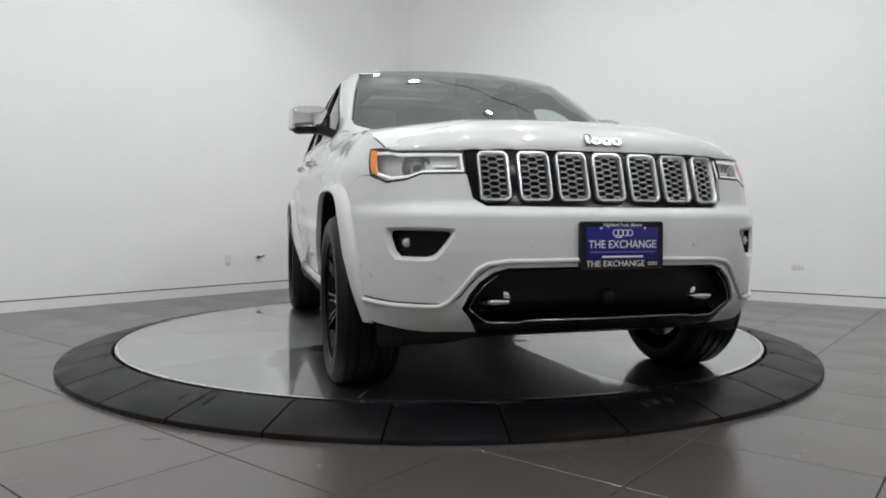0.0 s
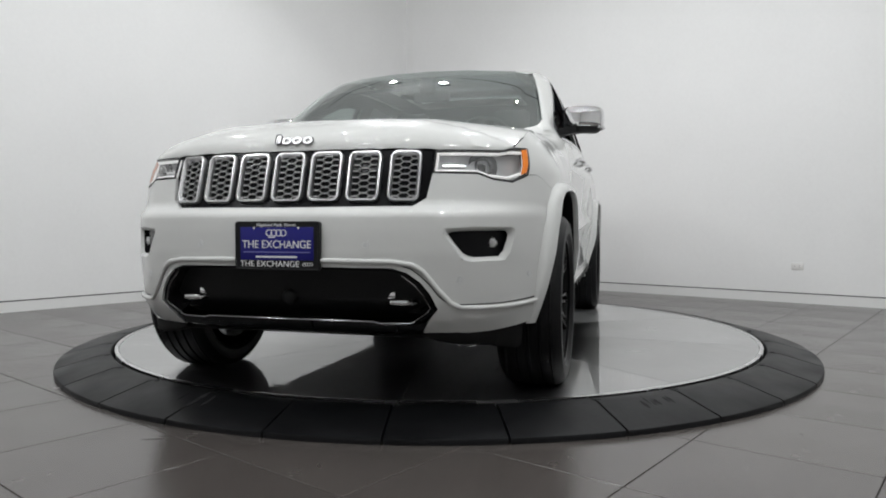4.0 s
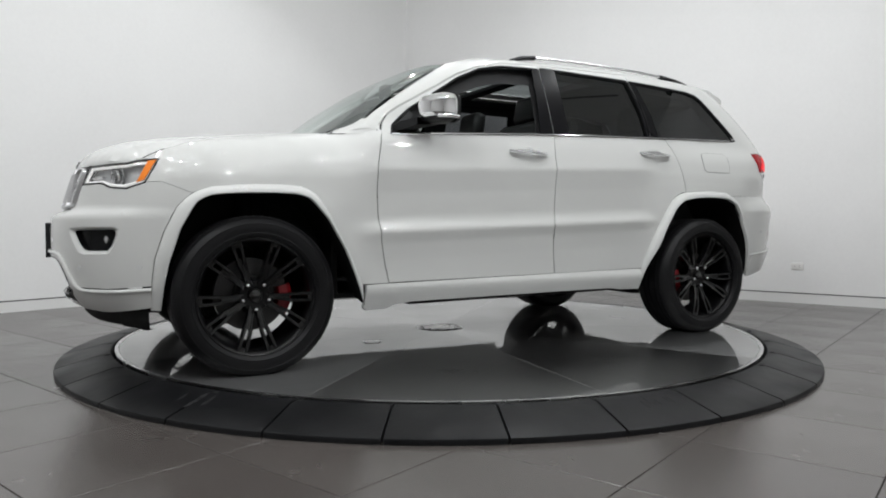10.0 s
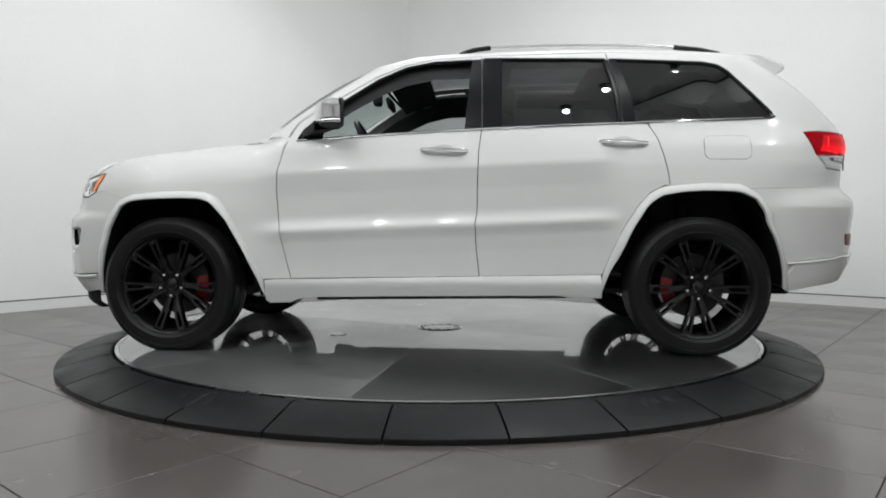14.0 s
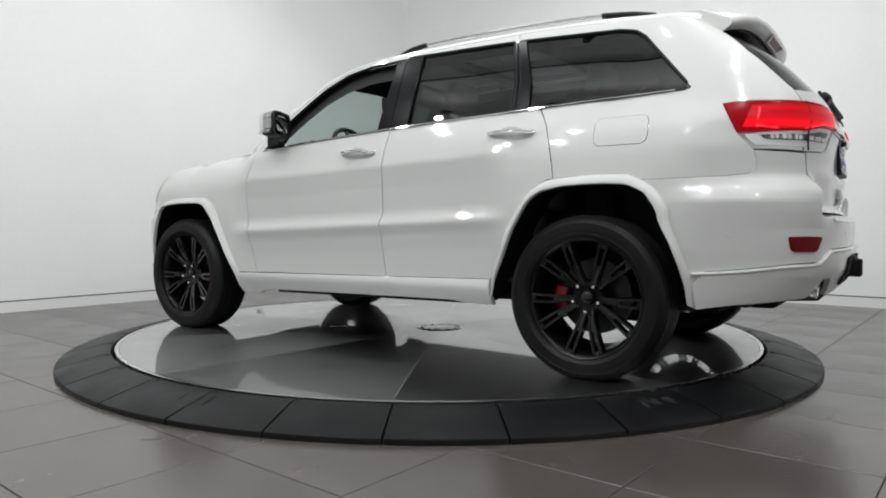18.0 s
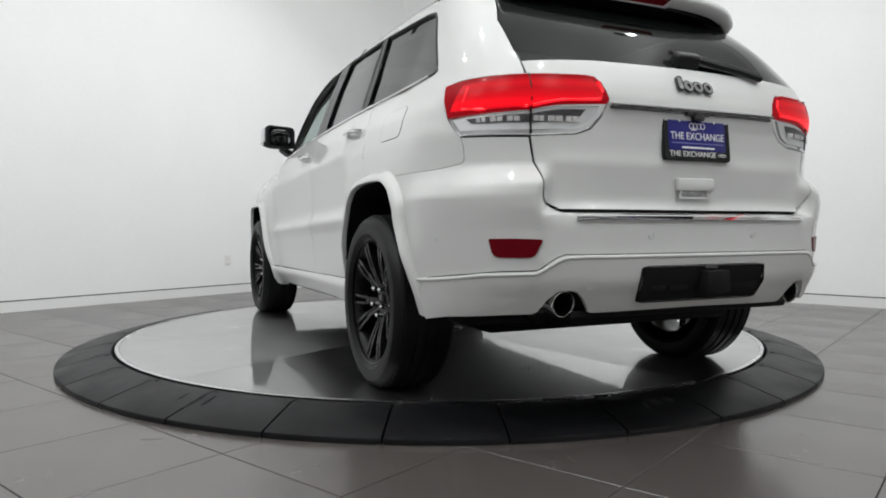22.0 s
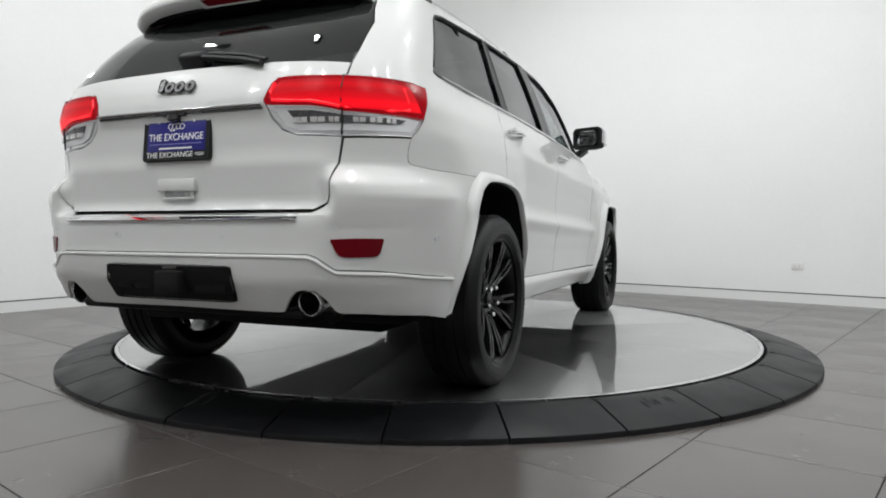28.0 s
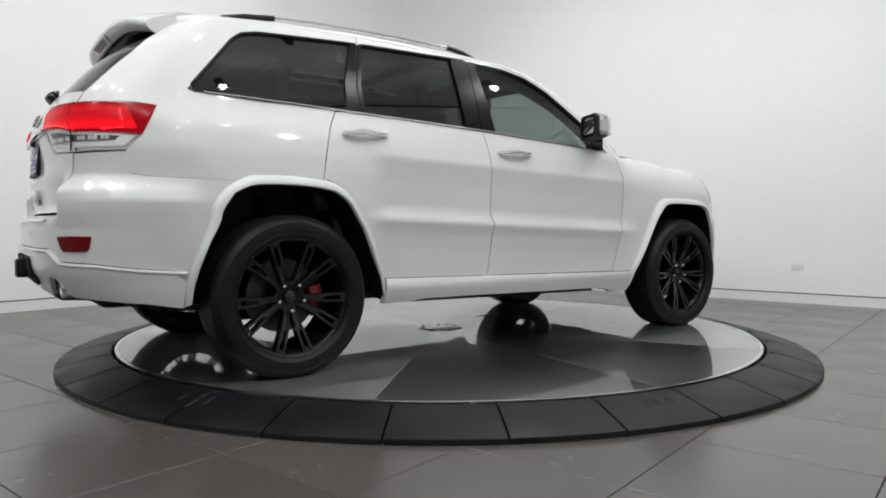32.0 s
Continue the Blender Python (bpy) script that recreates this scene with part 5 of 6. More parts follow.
def emblem(m):
    """The maker's badge as plain rounded chrome shapes on dark backs."""
    def pill(w, h, x, y, z, t):
        return box(w, h, t, m @ pose(x, y, z), min(w, h) * 0.3, 3)
    def hoop(r, w, x, y, z, t):
        return lathe([(r - w, 0), (r - w, t), (r, t), (r, 0)], 24, m @ pose(x, y, z))
    out = []
    for grow, z, t in ((0.0035, 0.0, 0.004), (0.0, 0.002, 0.005)):
        out.append([pill(0.020 + 2 * grow, 0.050 + 2 * grow, -0.070, 0.008, z + t / 2, t),
                    hoop(0.0215 + grow, 0.011 + 2 * grow, -0.032, -0.001, z, t), hoop(0.0215 + grow, 0.011 + 2 * grow, 0.014, -0.001, z, t), hoop(0.0215 + grow, 0.011 + 2 * grow, 0.062, -0.001, z, t)])
    return out


def emblem_part(m, parent, under=None):
    dark, bright = emblem(m)
    ob = part("badge", join(*dark), under or M_PIANO, parent, "chrome badge of plain rounded shapes")
    for b in bright:
        part("badge_shape", b, M_SLOT if under else M_CHROME, ob)


emblem_part(pose(-2.383, 0, 1.208) @ pose(0, 0, 0, 0, 22, 0) @ FACE_R, tailgate)
emblem_part(pose(2.193, 0, hood_z(2.188, 0) + 0.002) @ pose(0, 0, 0, 0, -22, 0) @ FACE_F @ Matrix.Diagonal((0.92, 0.72, 0.7, 1)), hood, M_DIMCHROME)

# ---- rear end ----
TAIL_LAMP = "r 0.388 1.132, r 0.394 1.152, r 0.414 1.196, r 0.436 1.214, r 0.469 1.220, r 0.66 1.218, r 0.72 1.216, x -2.10 1.212, x -2.027 1.203, x -2.09 1.078, x -2.143 1.013, r 0.78 1.011, r 0.655 1.008, r 0.51 1.015, r 0.455 1.035, r 0.418 1.075"
RED = "r 0.394 1.134, r 0.418 1.190, r 0.440 1.207, r 0.469 1.212, r 0.66 1.211, r 0.72 1.210, x -2.10 1.207, x -2.032 1.201, x -2.092 1.080, r 0.79 1.084, r 0.665 1.092, r 0.621 1.102, r 0.565 1.111, r 0.48 1.114, r 0.405 1.118"
GLOW = "r 0.418 1.140, r 0.436 1.180, r 0.455 1.197, r 0.66 1.200, r 0.74 1.198, x -2.135 1.189, x -2.102 1.099, r 0.79 1.096, r 0.665 1.102, r 0.621 1.112, r 0.565 1.121, r 0.48 1.124"
SILVER = "r 0.425 1.110, r 0.48 1.108, r 0.565 1.105, r 0.621 1.096, r 0.665 1.086, r 0.79 1.078, x -2.112 1.070, x -2.150 1.028, r 0.78 1.026, r 0.655 1.025, r 0.515 1.029, r 0.470 1.047"
SMOKED = "r 0.478 1.096, r 0.565 1.094, r 0.621 1.086, r 0.665 1.078, r 0.79 1.072, x -2.165 1.068, x -2.185 1.052, r 0.78 1.050, r 0.655 1.050, r 0.532 1.052, r 0.500 1.066"
for sgn in (1, -1):
    fix = (lambda b: b) if sgn == 1 else mirrored
    tl = part("tail_light", fix(panel(TAIL_LAMP, off=-0.004, h=0.03, depth=0.03)), M_SATIN, car, "lit red tail light over a clear lens in chrome")
    part("red_lens", fix(panel(RED, off=0.007, h=0.025, depth=0.012)), M_TAILDIM, tl, "red outer lens")
    part("glow", fix(panel(GLOW, off=0.0095, h=0.02, depth=0.001)), M_TAIL, tl, "lit red lamp")
    for run in ([("r", 0.432, 1.190), ("r", 0.418, 1.160), ("r", 0.430, 1.132), ("r", 0.48, 1.129), ("r", 0.565, 1.126), ("r", 0.621, 1.116), ("r", 0.654, 1.108)], [("r", 0.670, 1.105), ("r", 0.79, 1.098), ("x", -2.15, 1.104), ("x", -2.155, 1.13), ("x", -2.160, 1.178)]):
        part("light_guide", fix(tube([off_skin(*Q(*q), 0.006) for q in run], 0.0060, 8)), M_GUIDE, tl, "bright red light guide")
    part("chrome_surround", fix(panel(SILVER, [], off=0.001, h=0.03, depth=0.006)), M_TAILSILVER, tl, "chrome surround")
    part("smoked_panel", fix(panel(SMOKED, [], off=0.0035, h=0.03, depth=0.002)), M_TAILWIN, tl, "smoked grey inner panel")
    for y0, y1 in ((0.50, 0.548), (0.556, 0.607), (0.617, 0.652), (0.69, 0.728), (0.737, 0.772), (0.78, 0.805)):
        for k in range(2):
            ya, yb = y0 + (y1 - y0) * k / 2 + 0.0015, y0 + (y1 - y0) * (k + 1) / 2 - 0.0015
            part("clear_cell", fix(panel("r %f 1.072, r %f 1.072, r %f 1.053, r %f 1.053" % (ya, yb, yb, ya), off=0.007, h=0.03, depth=0.004)), M_CELL, tl)
    part("lamp_gasket", fix(tube([off_skin(q, z, -0.003) for q, z in dense(outline(TAIL_LAMP), 0.03)], 0.0022, 6, closed=True)), M_SMOKED, tl)
    part("seam", fix(tube([off_skin(*Q("r", 0.660, z), 0.008) for z in (1.012, 1.05, 1.09, 1.13, 1.17, 1.212)], 0.0035, 6)), M_BLACK, tl)
    rf = part("bumper_reflector", fix(panel("r 0.643 0.649, r 0.648 0.654, r 0.72 0.657, r 0.787 0.656, r 0.791 0.651, r 0.784 0.607, r 0.777 0.597, r 0.768 0.593, r 0.69 0.592, r 0.676 0.595, r 0.665 0.604", off=0.004, h=0.02, depth=0.008)), M_REFL, car, "dark red bumper reflector")
    tip = pose(-2.354, sgn * 0.551, 0.432, 0, -97, 0)
    ex = part("exhaust_tip", lathe([(0.0385, -0.012), (0.0395, 0.0), (0.0420, 0.005), (0.0450, 0.004), (0.0475, -0.001), (0.0475, -0.20)], 40, tip), M_SATIN, car, "round chrome exhaust tip, dark inside")
    part("tip_bore", lathe([(0.0, -0.12), (0.038, -0.12), (0.039, -0.008)], 36, tip), M_DARK, ex)
    cut = [(0.456, 0.408), (0.470, 0.426), (0.493, 0.457), (0.52, 0.480), (0.545, 0.489), (0.565, 0.489), (0.585, 0.482), (0.614, 0.452), (0.634, 0.412)]
    part("exhaust_shroud", fix(loft([[off_skin(*Q("r", y, z), -0.006) + Vector((k, 0, 0)) for y, z in cut] for k in (0.0, 0.16)])), M_BLACK, ex, "black shroud over the exhaust tip")

def tail_at(y, z, o):
    p = off_skin(*Q("r", abs(y), z), o)
    return Vector((p.x, y, p.z))


part("chrome_lip", tube([off_skin(*Q("r", abs(y), 1.120), 0.008) * 1 if y >= 0 else Vector((off_skin(*Q("r", -y, 1.120), 0.008).x, y, 1.120)) for y in np.linspace(-0.385, 0.385, 15)], 0.008, 8, 0.7), M_CHROME, tailgate, "chrome lip over the plate")
# A black strip laid on the skin imitates the shaded recess below the lip.
part("lip_shade", loft([[tail_at(y, z, 0.0035) for y in np.linspace(-0.385, 0.385, 21)] for z in (1.104, 1.114)]), M_PIANO, tailgate, "dark strip for the shade under the chrome lip")
part("camera_pod", join(box(0.035, 0.05, 0.030, pose(-2.398, 0, 1.096), 0.008), box(0.025, 0.11, 0.014, pose(-2.396, 0, 1.105), 0.005)), M_PIANO, tailgate, "black reversing camera pod")
for s in (-1, 1):
    part("plate_lamp", box(0.02, 0.05, 0.012, pose(-2.398, s * 0.105, 1.106), 0.003), M_LENS, tailgate)
part("gate_pull", box(0.022, 0.175, 0.046, pose(-2.391, 0, 0.850), 0.006), M_PAINT, tailgate, "white tailgate pull")
# A raised grey plate stands in for the shade below the pull.
part("pull_shade", box(0.004, 0.118, 0.022, pose(-2.388, 0, 0.817), 0.0015), M_SMOKED, tailgate, "grey plate in place of the grip's shade")
part("gate_pull_frame", join(box(0.006, 0.140, 0.010, pose(-2.3885, 0, 0.801), 0.003), *[box(0.006, 0.012, 0.036, pose(-2.3885, k * 0.066, 0.814, k * 10, 0, 0), 0.003) for k in (-1, 1)]), M_PAINT, tailgate)
part("chrome_strip", loft([[tail_at(y, z, o) for y in np.linspace(-0.535, 0.535, 21)] for z, o in ((0.743, -0.002), (0.740, 0.002), (0.7195, 0.0115), (0.7165, 0.010), (0.715, 0.0))]), M_CHROME, r_bumper, "chrome strip along the bumper's top")
part("gate_shadow_gap", loft([[tail_at(y, z, -0.02) for y in np.linspace(-0.57, 0.57, 21)] for z in (0.735, 0.77)]), M_BLACK, car)
hit = part("hitch_cover", loft([[tail_at(y, z, o) for y, z in ((-0.295, 0.50), (-0.288, 0.556), (-0.26, 0.562), (0, 0.563), (0.26, 0.562), (0.288, 0.556), (0.295, 0.50), (0.284, 0.442), (0.26, 0.437), (0, 0.436), (-0.26, 0.437), (-0.284, 0.442))] for o in (0.008, 0.021)], close=True), M_DARK, car, "black tow-hitch recess in the bumper")
part("recess_floor", loft([[tail_at(y, z, 0.017) for y in np.linspace(-0.286, 0.286, 15)] for z in (0.440, 0.5, 0.558)]), M_DARK, hit)
part("receiver", join(box(0.10, 0.11, 0.085, pose(-2.437, -0.03, 0.497), 0.008)), M_DARK, hit, "square black tow receiver")
part("receiver_flap", box(0.02, 0.06, 0.012, pose(-2.45, -0.02, 0.549), 0.003), M_STEEL, hit)
for y in (0.12, 0.21):
    part("socket_cover", box(0.05, 0.09 if y < 0.2 else 0.07, 0.055, pose(-2.418, y, 0.497), 0.008), M_DARK, hit)
part("recess_grille", box(0.03, 0.14, 0.07, pose(-2.428, -0.19, 0.497), 0.004), M_DARK, hit)
# rear wiper
wp = part("rear_wiper", box(0.05, 0.12, 0.058, pose(-2.315, -0.02, 1.322, 0, -36, 0), 0.016, 3), M_BLACK, car, "black rear wiper resting on the tailgate glass")
part("wiper_arm", tube([(-2.322, 0.0, 1.335), (-2.334, -0.15, 1.313), (-2.346, -0.27, 1.294), (-2.360, -0.36, 1.272)], 0.014, 8, 0.8), M_BLACK, wp)
part("wiper_blade", tube([(-2.298, 0.04, 1.350), (-2.306, -0.12, 1.338), (-2.322, -0.26, 1.316), (-2.342, -0.37, 1.286)], 0.009, 6), M_BLACK, wp)

# ---- side details ----
def handle():
    """A chrome pull handle, along x, standing off the door."""
    pts = [(-0.122, 0.004, -0.004), (-0.10, 0.022, -0.002), (-0.05, 0.032, 0.004), (0.0, 0.034, 0.005), (0.05, 0.032, 0.003), (0.10, 0.022, -0.002), (0.122, 0.004, -0.004)]
    return tube(pts, 0.015, 10, 0.75)


for pair, x, z in ((f_doors, -0.085, 1.122), (r_doors, -1.058, 1.160)):
    y = side(x, z)
    lean = pose(x, y, z, -14, -2.4, 0)
    for ob, sgn in zip(pair, (1, -1)):
        fix = (lambda b: b) if sgn == 1 else mirrored
        part("door_handle", fix((lambda b: (b.transform(lean), b)[1])(handle())), M_CHROME, ob, "chrome door handle")
        part("handle_cup", fix(ball(0.045, lean @ Matrix.Diagonal((1.3, 0.12, 0.7, 1)))), M_PAINT, ob)

# fuel flap on the left quarter
FUEL = slot_shape(0.122, -0.064, 0.064, 0.035, 6)
flap = [(-1.608 + a, 1.121 + b) for a, b in FUEL]
bm = sheet([q for q in flap], [], 0.03, lambda q, z: off_skin(*Q("x", q, z), 0.0015))
part("fuel_flap", bm, M_PAINT, car, "white fuel filler flap")
part("flap_gap", tube([off_skin(*Q("x", q, z), -0.0012) for q, z in dense(flap, 0.02)], 0.0028, 6, closed=True), M_BLACK, car)


def mirror_parts(ob_parent):
    """A side mirror: chrome cap, black base and arm, turn lamp, glass."""
    cap = bmesh.new()
    bmesh.ops.create_uvsphere(cap, u_segments=48, v_segments=32, radius=1)
    for v in cap.verts:
        x, y, z = v.co
        sx = (0.092 if x > 0 else 0.042)
        v.co = Vector((sx * math.copysign(abs(x) ** 0.9, x), 0.118 * math.copysign(abs(y) ** 0.55, y), 0.078 * math.copysign(abs(z) ** 0.55, z)))
        if x > 0:
            v.co.y *= 1 - 0.25 * x * x
            v.co.z *= 1 - 0.12 * x * x
    return cap


for sgn in (1, -1):
    fix = (lambda b: b) if sgn == 1 else mirrored
    at = pose(0.518, 0.962, 1.310, 0, 0, 22)
    bm = mirror_parts(None)
    bmesh.ops.bisect_plane(bm, geom=bm.verts[:] + bm.edges[:] + bm.faces[:], plane_co=(0, 0, -0.048), plane_no=(0, 0, 1), clear_inner=True)
    bm.transform(at)
    mi = part("side_mirror", fix(bm), M_CHROME, car, "chrome-capped side mirror with a black base")
    bm = mirror_parts(None)
    bmesh.ops.bisect_plane(bm, geom=bm.verts[:] + bm.edges[:] + bm.faces[:], plane_co=(0, 0, -0.048), plane_no=(0, 0, 1), clear_outer=True)
    bm.transform(at @ Matrix.Diagonal((0.985, 0.985, 1, 1)))
    part("lower_shell", fix(bm), M_BLACK, mi)
    part("mirror_foot", fix(loft([[(0.74, 0.80, 1.185), (0.74, 0.80, 1.215), (0.62, 0.81, 1.225), (0.60, 0.81, 1.19)], [(0.70, 0.87, 1.20), (0.70, 0.87, 1.245), (0.62, 0.88, 1.25), (0.60, 0.88, 1.21)], [(0.63, 0.93, 1.225), (0.63, 0.93, 1.262), (0.52, 0.95, 1.262), (0.50, 0.95, 1.232)]], close=True)), M_BLACK, mi)
    part("turn_lamp", fix(tube([at @ Vector(q) for q in ((0.078, 0.06, -0.050), (0.055, 0.090, -0.050), (0.02, 0.112, -0.050), (-0.02, 0.118, -0.050))], 0.009, 8)), M_SATIN, mi, "silver turn lamp strip")
    back = at @ Matrix(((0, 0, -1, -0.033), (1, 0, 0, 0), (0, 1, 0, 0), (0, 0, 0, 1)))
    big, small = slot_shape(0.113, -0.075, 0.075, 0.035), slot_shape(0.092, -0.060, 0.060, 0.028)
    part("mirror_bezel", fix(loft([[back @ Vector((a, b, z)) for a, b in pts] for pts, z in ((big, -0.01), (big, 0.008), (small, 0.006), (small, 0.001))], close=True)), M_BLACK, mi)
    gl = bmesh.new()
    gl.faces.new([gl.verts.new(back @ Vector((a, b, 0.0045))) for a, b in small])
    part("mirror_glass", fix(gl), M_MIRROR, mi, "mirror glass")

# ---- wheels ----
WHEEL_Z = 0.370
TYRE = [(0.270, -0.100), (0.274, -0.116), (0.285, -0.128), (0.294, -0.1315), (0.2955, -0.1335), (0.2985, -0.1335), (0.300, -0.1325), (0.318, -0.136), (0.338, -0.1325), (0.3395, -0.1340), (0.3425, -0.1335), (0.345, -0.131), (0.364, -0.118), (0.3745, -0.098), (0.378, -0.075)]


def tyre():
    """A road tyre with rounded shoulders and tread blocks; axis z, outside at +z."""
    n = 120
    prof = TYRE + [(0.378, -0.052), (0.371, -0.050), (0.371, -0.042), (0.378, -0.040), (0.379, -0.008), (0.372, -0.006), (0.372, 0.006), (0.379, 0.008), (0.378, 0.040), (0.371, 0.042), (0.371, 0.050), (0.378, 0.052)] + [(r, -z) for r, z in TYRE[::-1]]
    bm = lathe(prof, n)
    return bm


def tread():
    """Cross grooves at the shoulders."""
    n = 64
    bm = bmesh.new()
    for i in range(n):
        for s in (-1, 1):
            m = pose(0, 0, 0, 0, 0, 360 * i / n + (2 if s > 0 else 0)) @ pose(0.3705, 0, s * 0.076, 0, s * 12, 0)
            ret = bmesh.ops.create_cube(bm, size=1, matrix=m @ Matrix.Diagonal((0.007, 0.030, 0.040, 1)))
    return bm


def spoke(a, side_sign):
    """One of a pair of spokes: a broad root that parts into two slim bars round a slot."""
    def station(r):
        ang = radians(a) + side_sign * radians(table(r, [(0.04, 10), (0.07, 13), (0.10, 13.5), (0.15, 13.5), (0.20, 14.6), (0.265, 15.6)]))
        zt = table(r, [(0.04, 0.056), (0.08, 0.068), (0.13, 0.084), (0.20, 0.100), (0.265, 0.108)])
        return Vector((r * math.cos(ang), r * math.sin(ang), 0)), Vector((-math.sin(ang), math.cos(ang), 0)), zt
    def bar(r0, r1, n, mid, half, deep, dish):
        rows = []
        for r in np.linspace(r0, r1, n):
            c, t, zt = station(r)
            m, w = mid(r), half(r)
            rows.append([c + t * (m + w * u) + Vector((0, 0, zt - d)) for u, d in ((-1, deep), (-1, 0.004), (-0.8, 0.0), (-0.5, 0.0), (-0.35, dish), (0.35, dish), (0.5, 0.0), (0.8, 0.0), (1, 0.004), (1, deep))])
        return loft(rows)
    root = bar(0.040, 0.160, 8, lambda r: 0.0, lambda r: table(r, [(0.04, 0.020), (0.08, 0.015), (0.12, 0.0155), (0.16, 0.021)]), 0.05, 0.005)
    sides = [bar(0.154, 0.264, 7, lambda r, s=s: s * table(r, [(0.154, 0.0135), (0.264, 0.0180)]), lambda r: 0.0072, 0.045, 0.0) for s in (-1, 1)]
    sides.append(bar(0.244, 0.264, 3, lambda r: 0.0, lambda r: 0.022, 0.040, 0.004))
    return join(root, *sides)


def rim():
    """A black alloy rim: barrel, lip, hub and ten paired spokes."""
    bm = lathe([(0.232, -0.11), (0.240, -0.02), (0.246, 0.04), (0.250, 0.072), (0.256, 0.090), (0.262, 0.101), (0.269, 0.108), (0.276, 0.111), (0.279, 0.117), (0.274, 0.122), (0.268, 0.118), (0.270, 0.10), (0.272, -0.11)], 96)
    bm = join(bm, lathe([(0.0, 0.030), (0.062, 0.030), (0.078, 0.045), (0.070, 0.058), (0.052, 0.060), (0.034, 0.055), (0.034, 0.06), (0.030, 0.068), (0.0, 0.070)], 60))
    return bm


spoke_me = {s: mesh_of(spoke(0, s), "spoke", M_WHEEL, 35) for s in (-1, 1)}
tyre_me = mesh_of(tyre(), "tyre", M_TYRE, 35)
tread_me = mesh_of(tread(), "tread", M_TYRE, 20)
rim_me = mesh_of(rim(), "wheel", M_RIMBLACK, 35)
lug_me = mesh_of(join(cyl(0.0125, 0.0105, 0.026, pose(0, 0, 0.0), 6), ball(0.0105, pose(0, 0, 0.012), 12, 8)), "lug_nut", M_CHROME, 30)
cap_me = mesh_of(lathe([(0.0, 0.005), (0.022, 0.004), (0.028, 0.0)], 30), "centre_cap", M_WHEEL, 40)
disc_me = mesh_of(join(lathe([(0.0, 0.02), (0.085, 0.02), (0.09, 0.0), (0.175, 0.0), (0.176, -0.028), (0.09, -0.028), (0.06, -0.03)], 64)), "brake_disc", M_DISC, 35)


def caliper():
    """A red brake caliper over the disc's rim."""
    rows = []
    for a in np.linspace(-26, 26, 9):
        c, s = math.cos(radians(a)), math.sin(radians(a))
        k = 1 - 0.25 * (abs(a) / 26) ** 3
        rows.append([(r * c, r * s, z) for r, z in ((0.118, -0.05), (0.118, 0.018 * k), (0.126, 0.030 * k), (0.165, 0.032 * k), (0.186, 0.020 * k), (0.188, -0.05))])
    return loft(rows)


cal_me = mesh_of(caliper(), "brake_caliper", M_RED, 35)
TRACK = 0.828
for x in (1.457, -1.458):
    for sgn in (1, -1):
        out = Matrix(((1, 0, 0, 0), (0, 0, sgn, 0), (0, -sgn, 0, 0), (0, 0, 0, 1)))   # local z outwards
        m = pose(x, sgn * TRACK, WHEEL_Z) @ out @ pose(0, 0, 0, 0, 0, 0)
        # bottom lug straight below the hub
        w = new("wheel", rim_me)
        w.parent = car
        w.matrix_basis = m @ pose(0, 0, 0, 0, 0, 0 if sgn < 0 else 36)
        tagged(w, "gloss black ten-spoke alloy wheel")
        for me, nm in ((tyre_me, "tyre"), (tread_me, "tread"), (cap_me, "centre_cap")):
            o = new(nm, me)
            o.parent = w
            if nm == "tread":
                tagged(o, kind="stuff")
            if nm == "centre_cap":
                o.matrix_basis = pose(0, 0, 0.069)
        for k in range(5):
            for s2 in (-1, 1):
                o = new("spoke", spoke_me[s2])
                o.parent = w
                o.matrix_basis = pose(0, 0, 0, 0, 0, 54 + 72 * k)
            o = new("lug_nut", lug_me)
            o.parent = w
            a = radians(54 + 72 * k)
            o.matrix_basis = pose(0.0635 * math.cos(a), 0.0635 * math.sin(a), 0.074)
        d = new("brake_disc", disc_me)
        d.parent = car
        d.matrix_basis = pose(x, sgn * (TRACK - 0.035), WHEEL_Z) @ out
        c = new("brake_caliper", cal_me)
        c.parent = car
        ang = 190 if x > 0 else -10
        c.matrix_basis = pose(x, sgn * (TRACK - 0.012), WHEEL_Z) @ Matrix(((1, 0, 0, 0), (0, 0, sgn, 0), (0, 1, 0, 0), (0, 0, 0, 1))) @ pose(0, 0, 0, 0, 0, ang)
        tagged(c, "red painted brake caliper")

# ---- underbody ----
part("floor_pan", box(3.3, 1.50, 0.03, pose(-0.35, 0, 0.335), 0.01), M_DARK, car, "black underbody")
part("front_undertray", box(0.85, 1.10, 0.03, pose(1.72, 0, 0.285, 0, -2, 0), 0.01), M_DARK, car)
part("front_bulkhead", box(0.04, 1.40, 0.62, pose(2.02, 0, 0.62), 0.01), M_DARK, car)
part("rear_undertray", box(0.62, 1.05, 0.03, pose(-2.05, 0, 0.37, 0, 4, 0), 0.01), M_DARK, car)
part("firewall", box(0.04, 1.50, 0.85, pose(1.02, 0, 0.75), 0.01), M_DARK, car)
part("tailgate_lining", box(0.03, 1.05, 0.70, pose(-2.24, 0, 0.84), 0.01), M_DARK, car)
part("engine_bay_fill", box(0.9, 1.02, 0.5, pose(1.55, 0, 0.70), 0.03), M_DARK, car)
for y in (0.52, -0.52):
    part("cargo_side", box(0.9, 0.03, 0.8, pose(-1.75, y, 0.82)), M_LINER, car)
part("muffler", tube([(-1.95, -0.42, 0.385), (-1.95, 0.0, 0.38), (-1.95, 0.42, 0.385)], 0.07, 14, 0.8), M_METAL, car, "steel exhaust silencer")
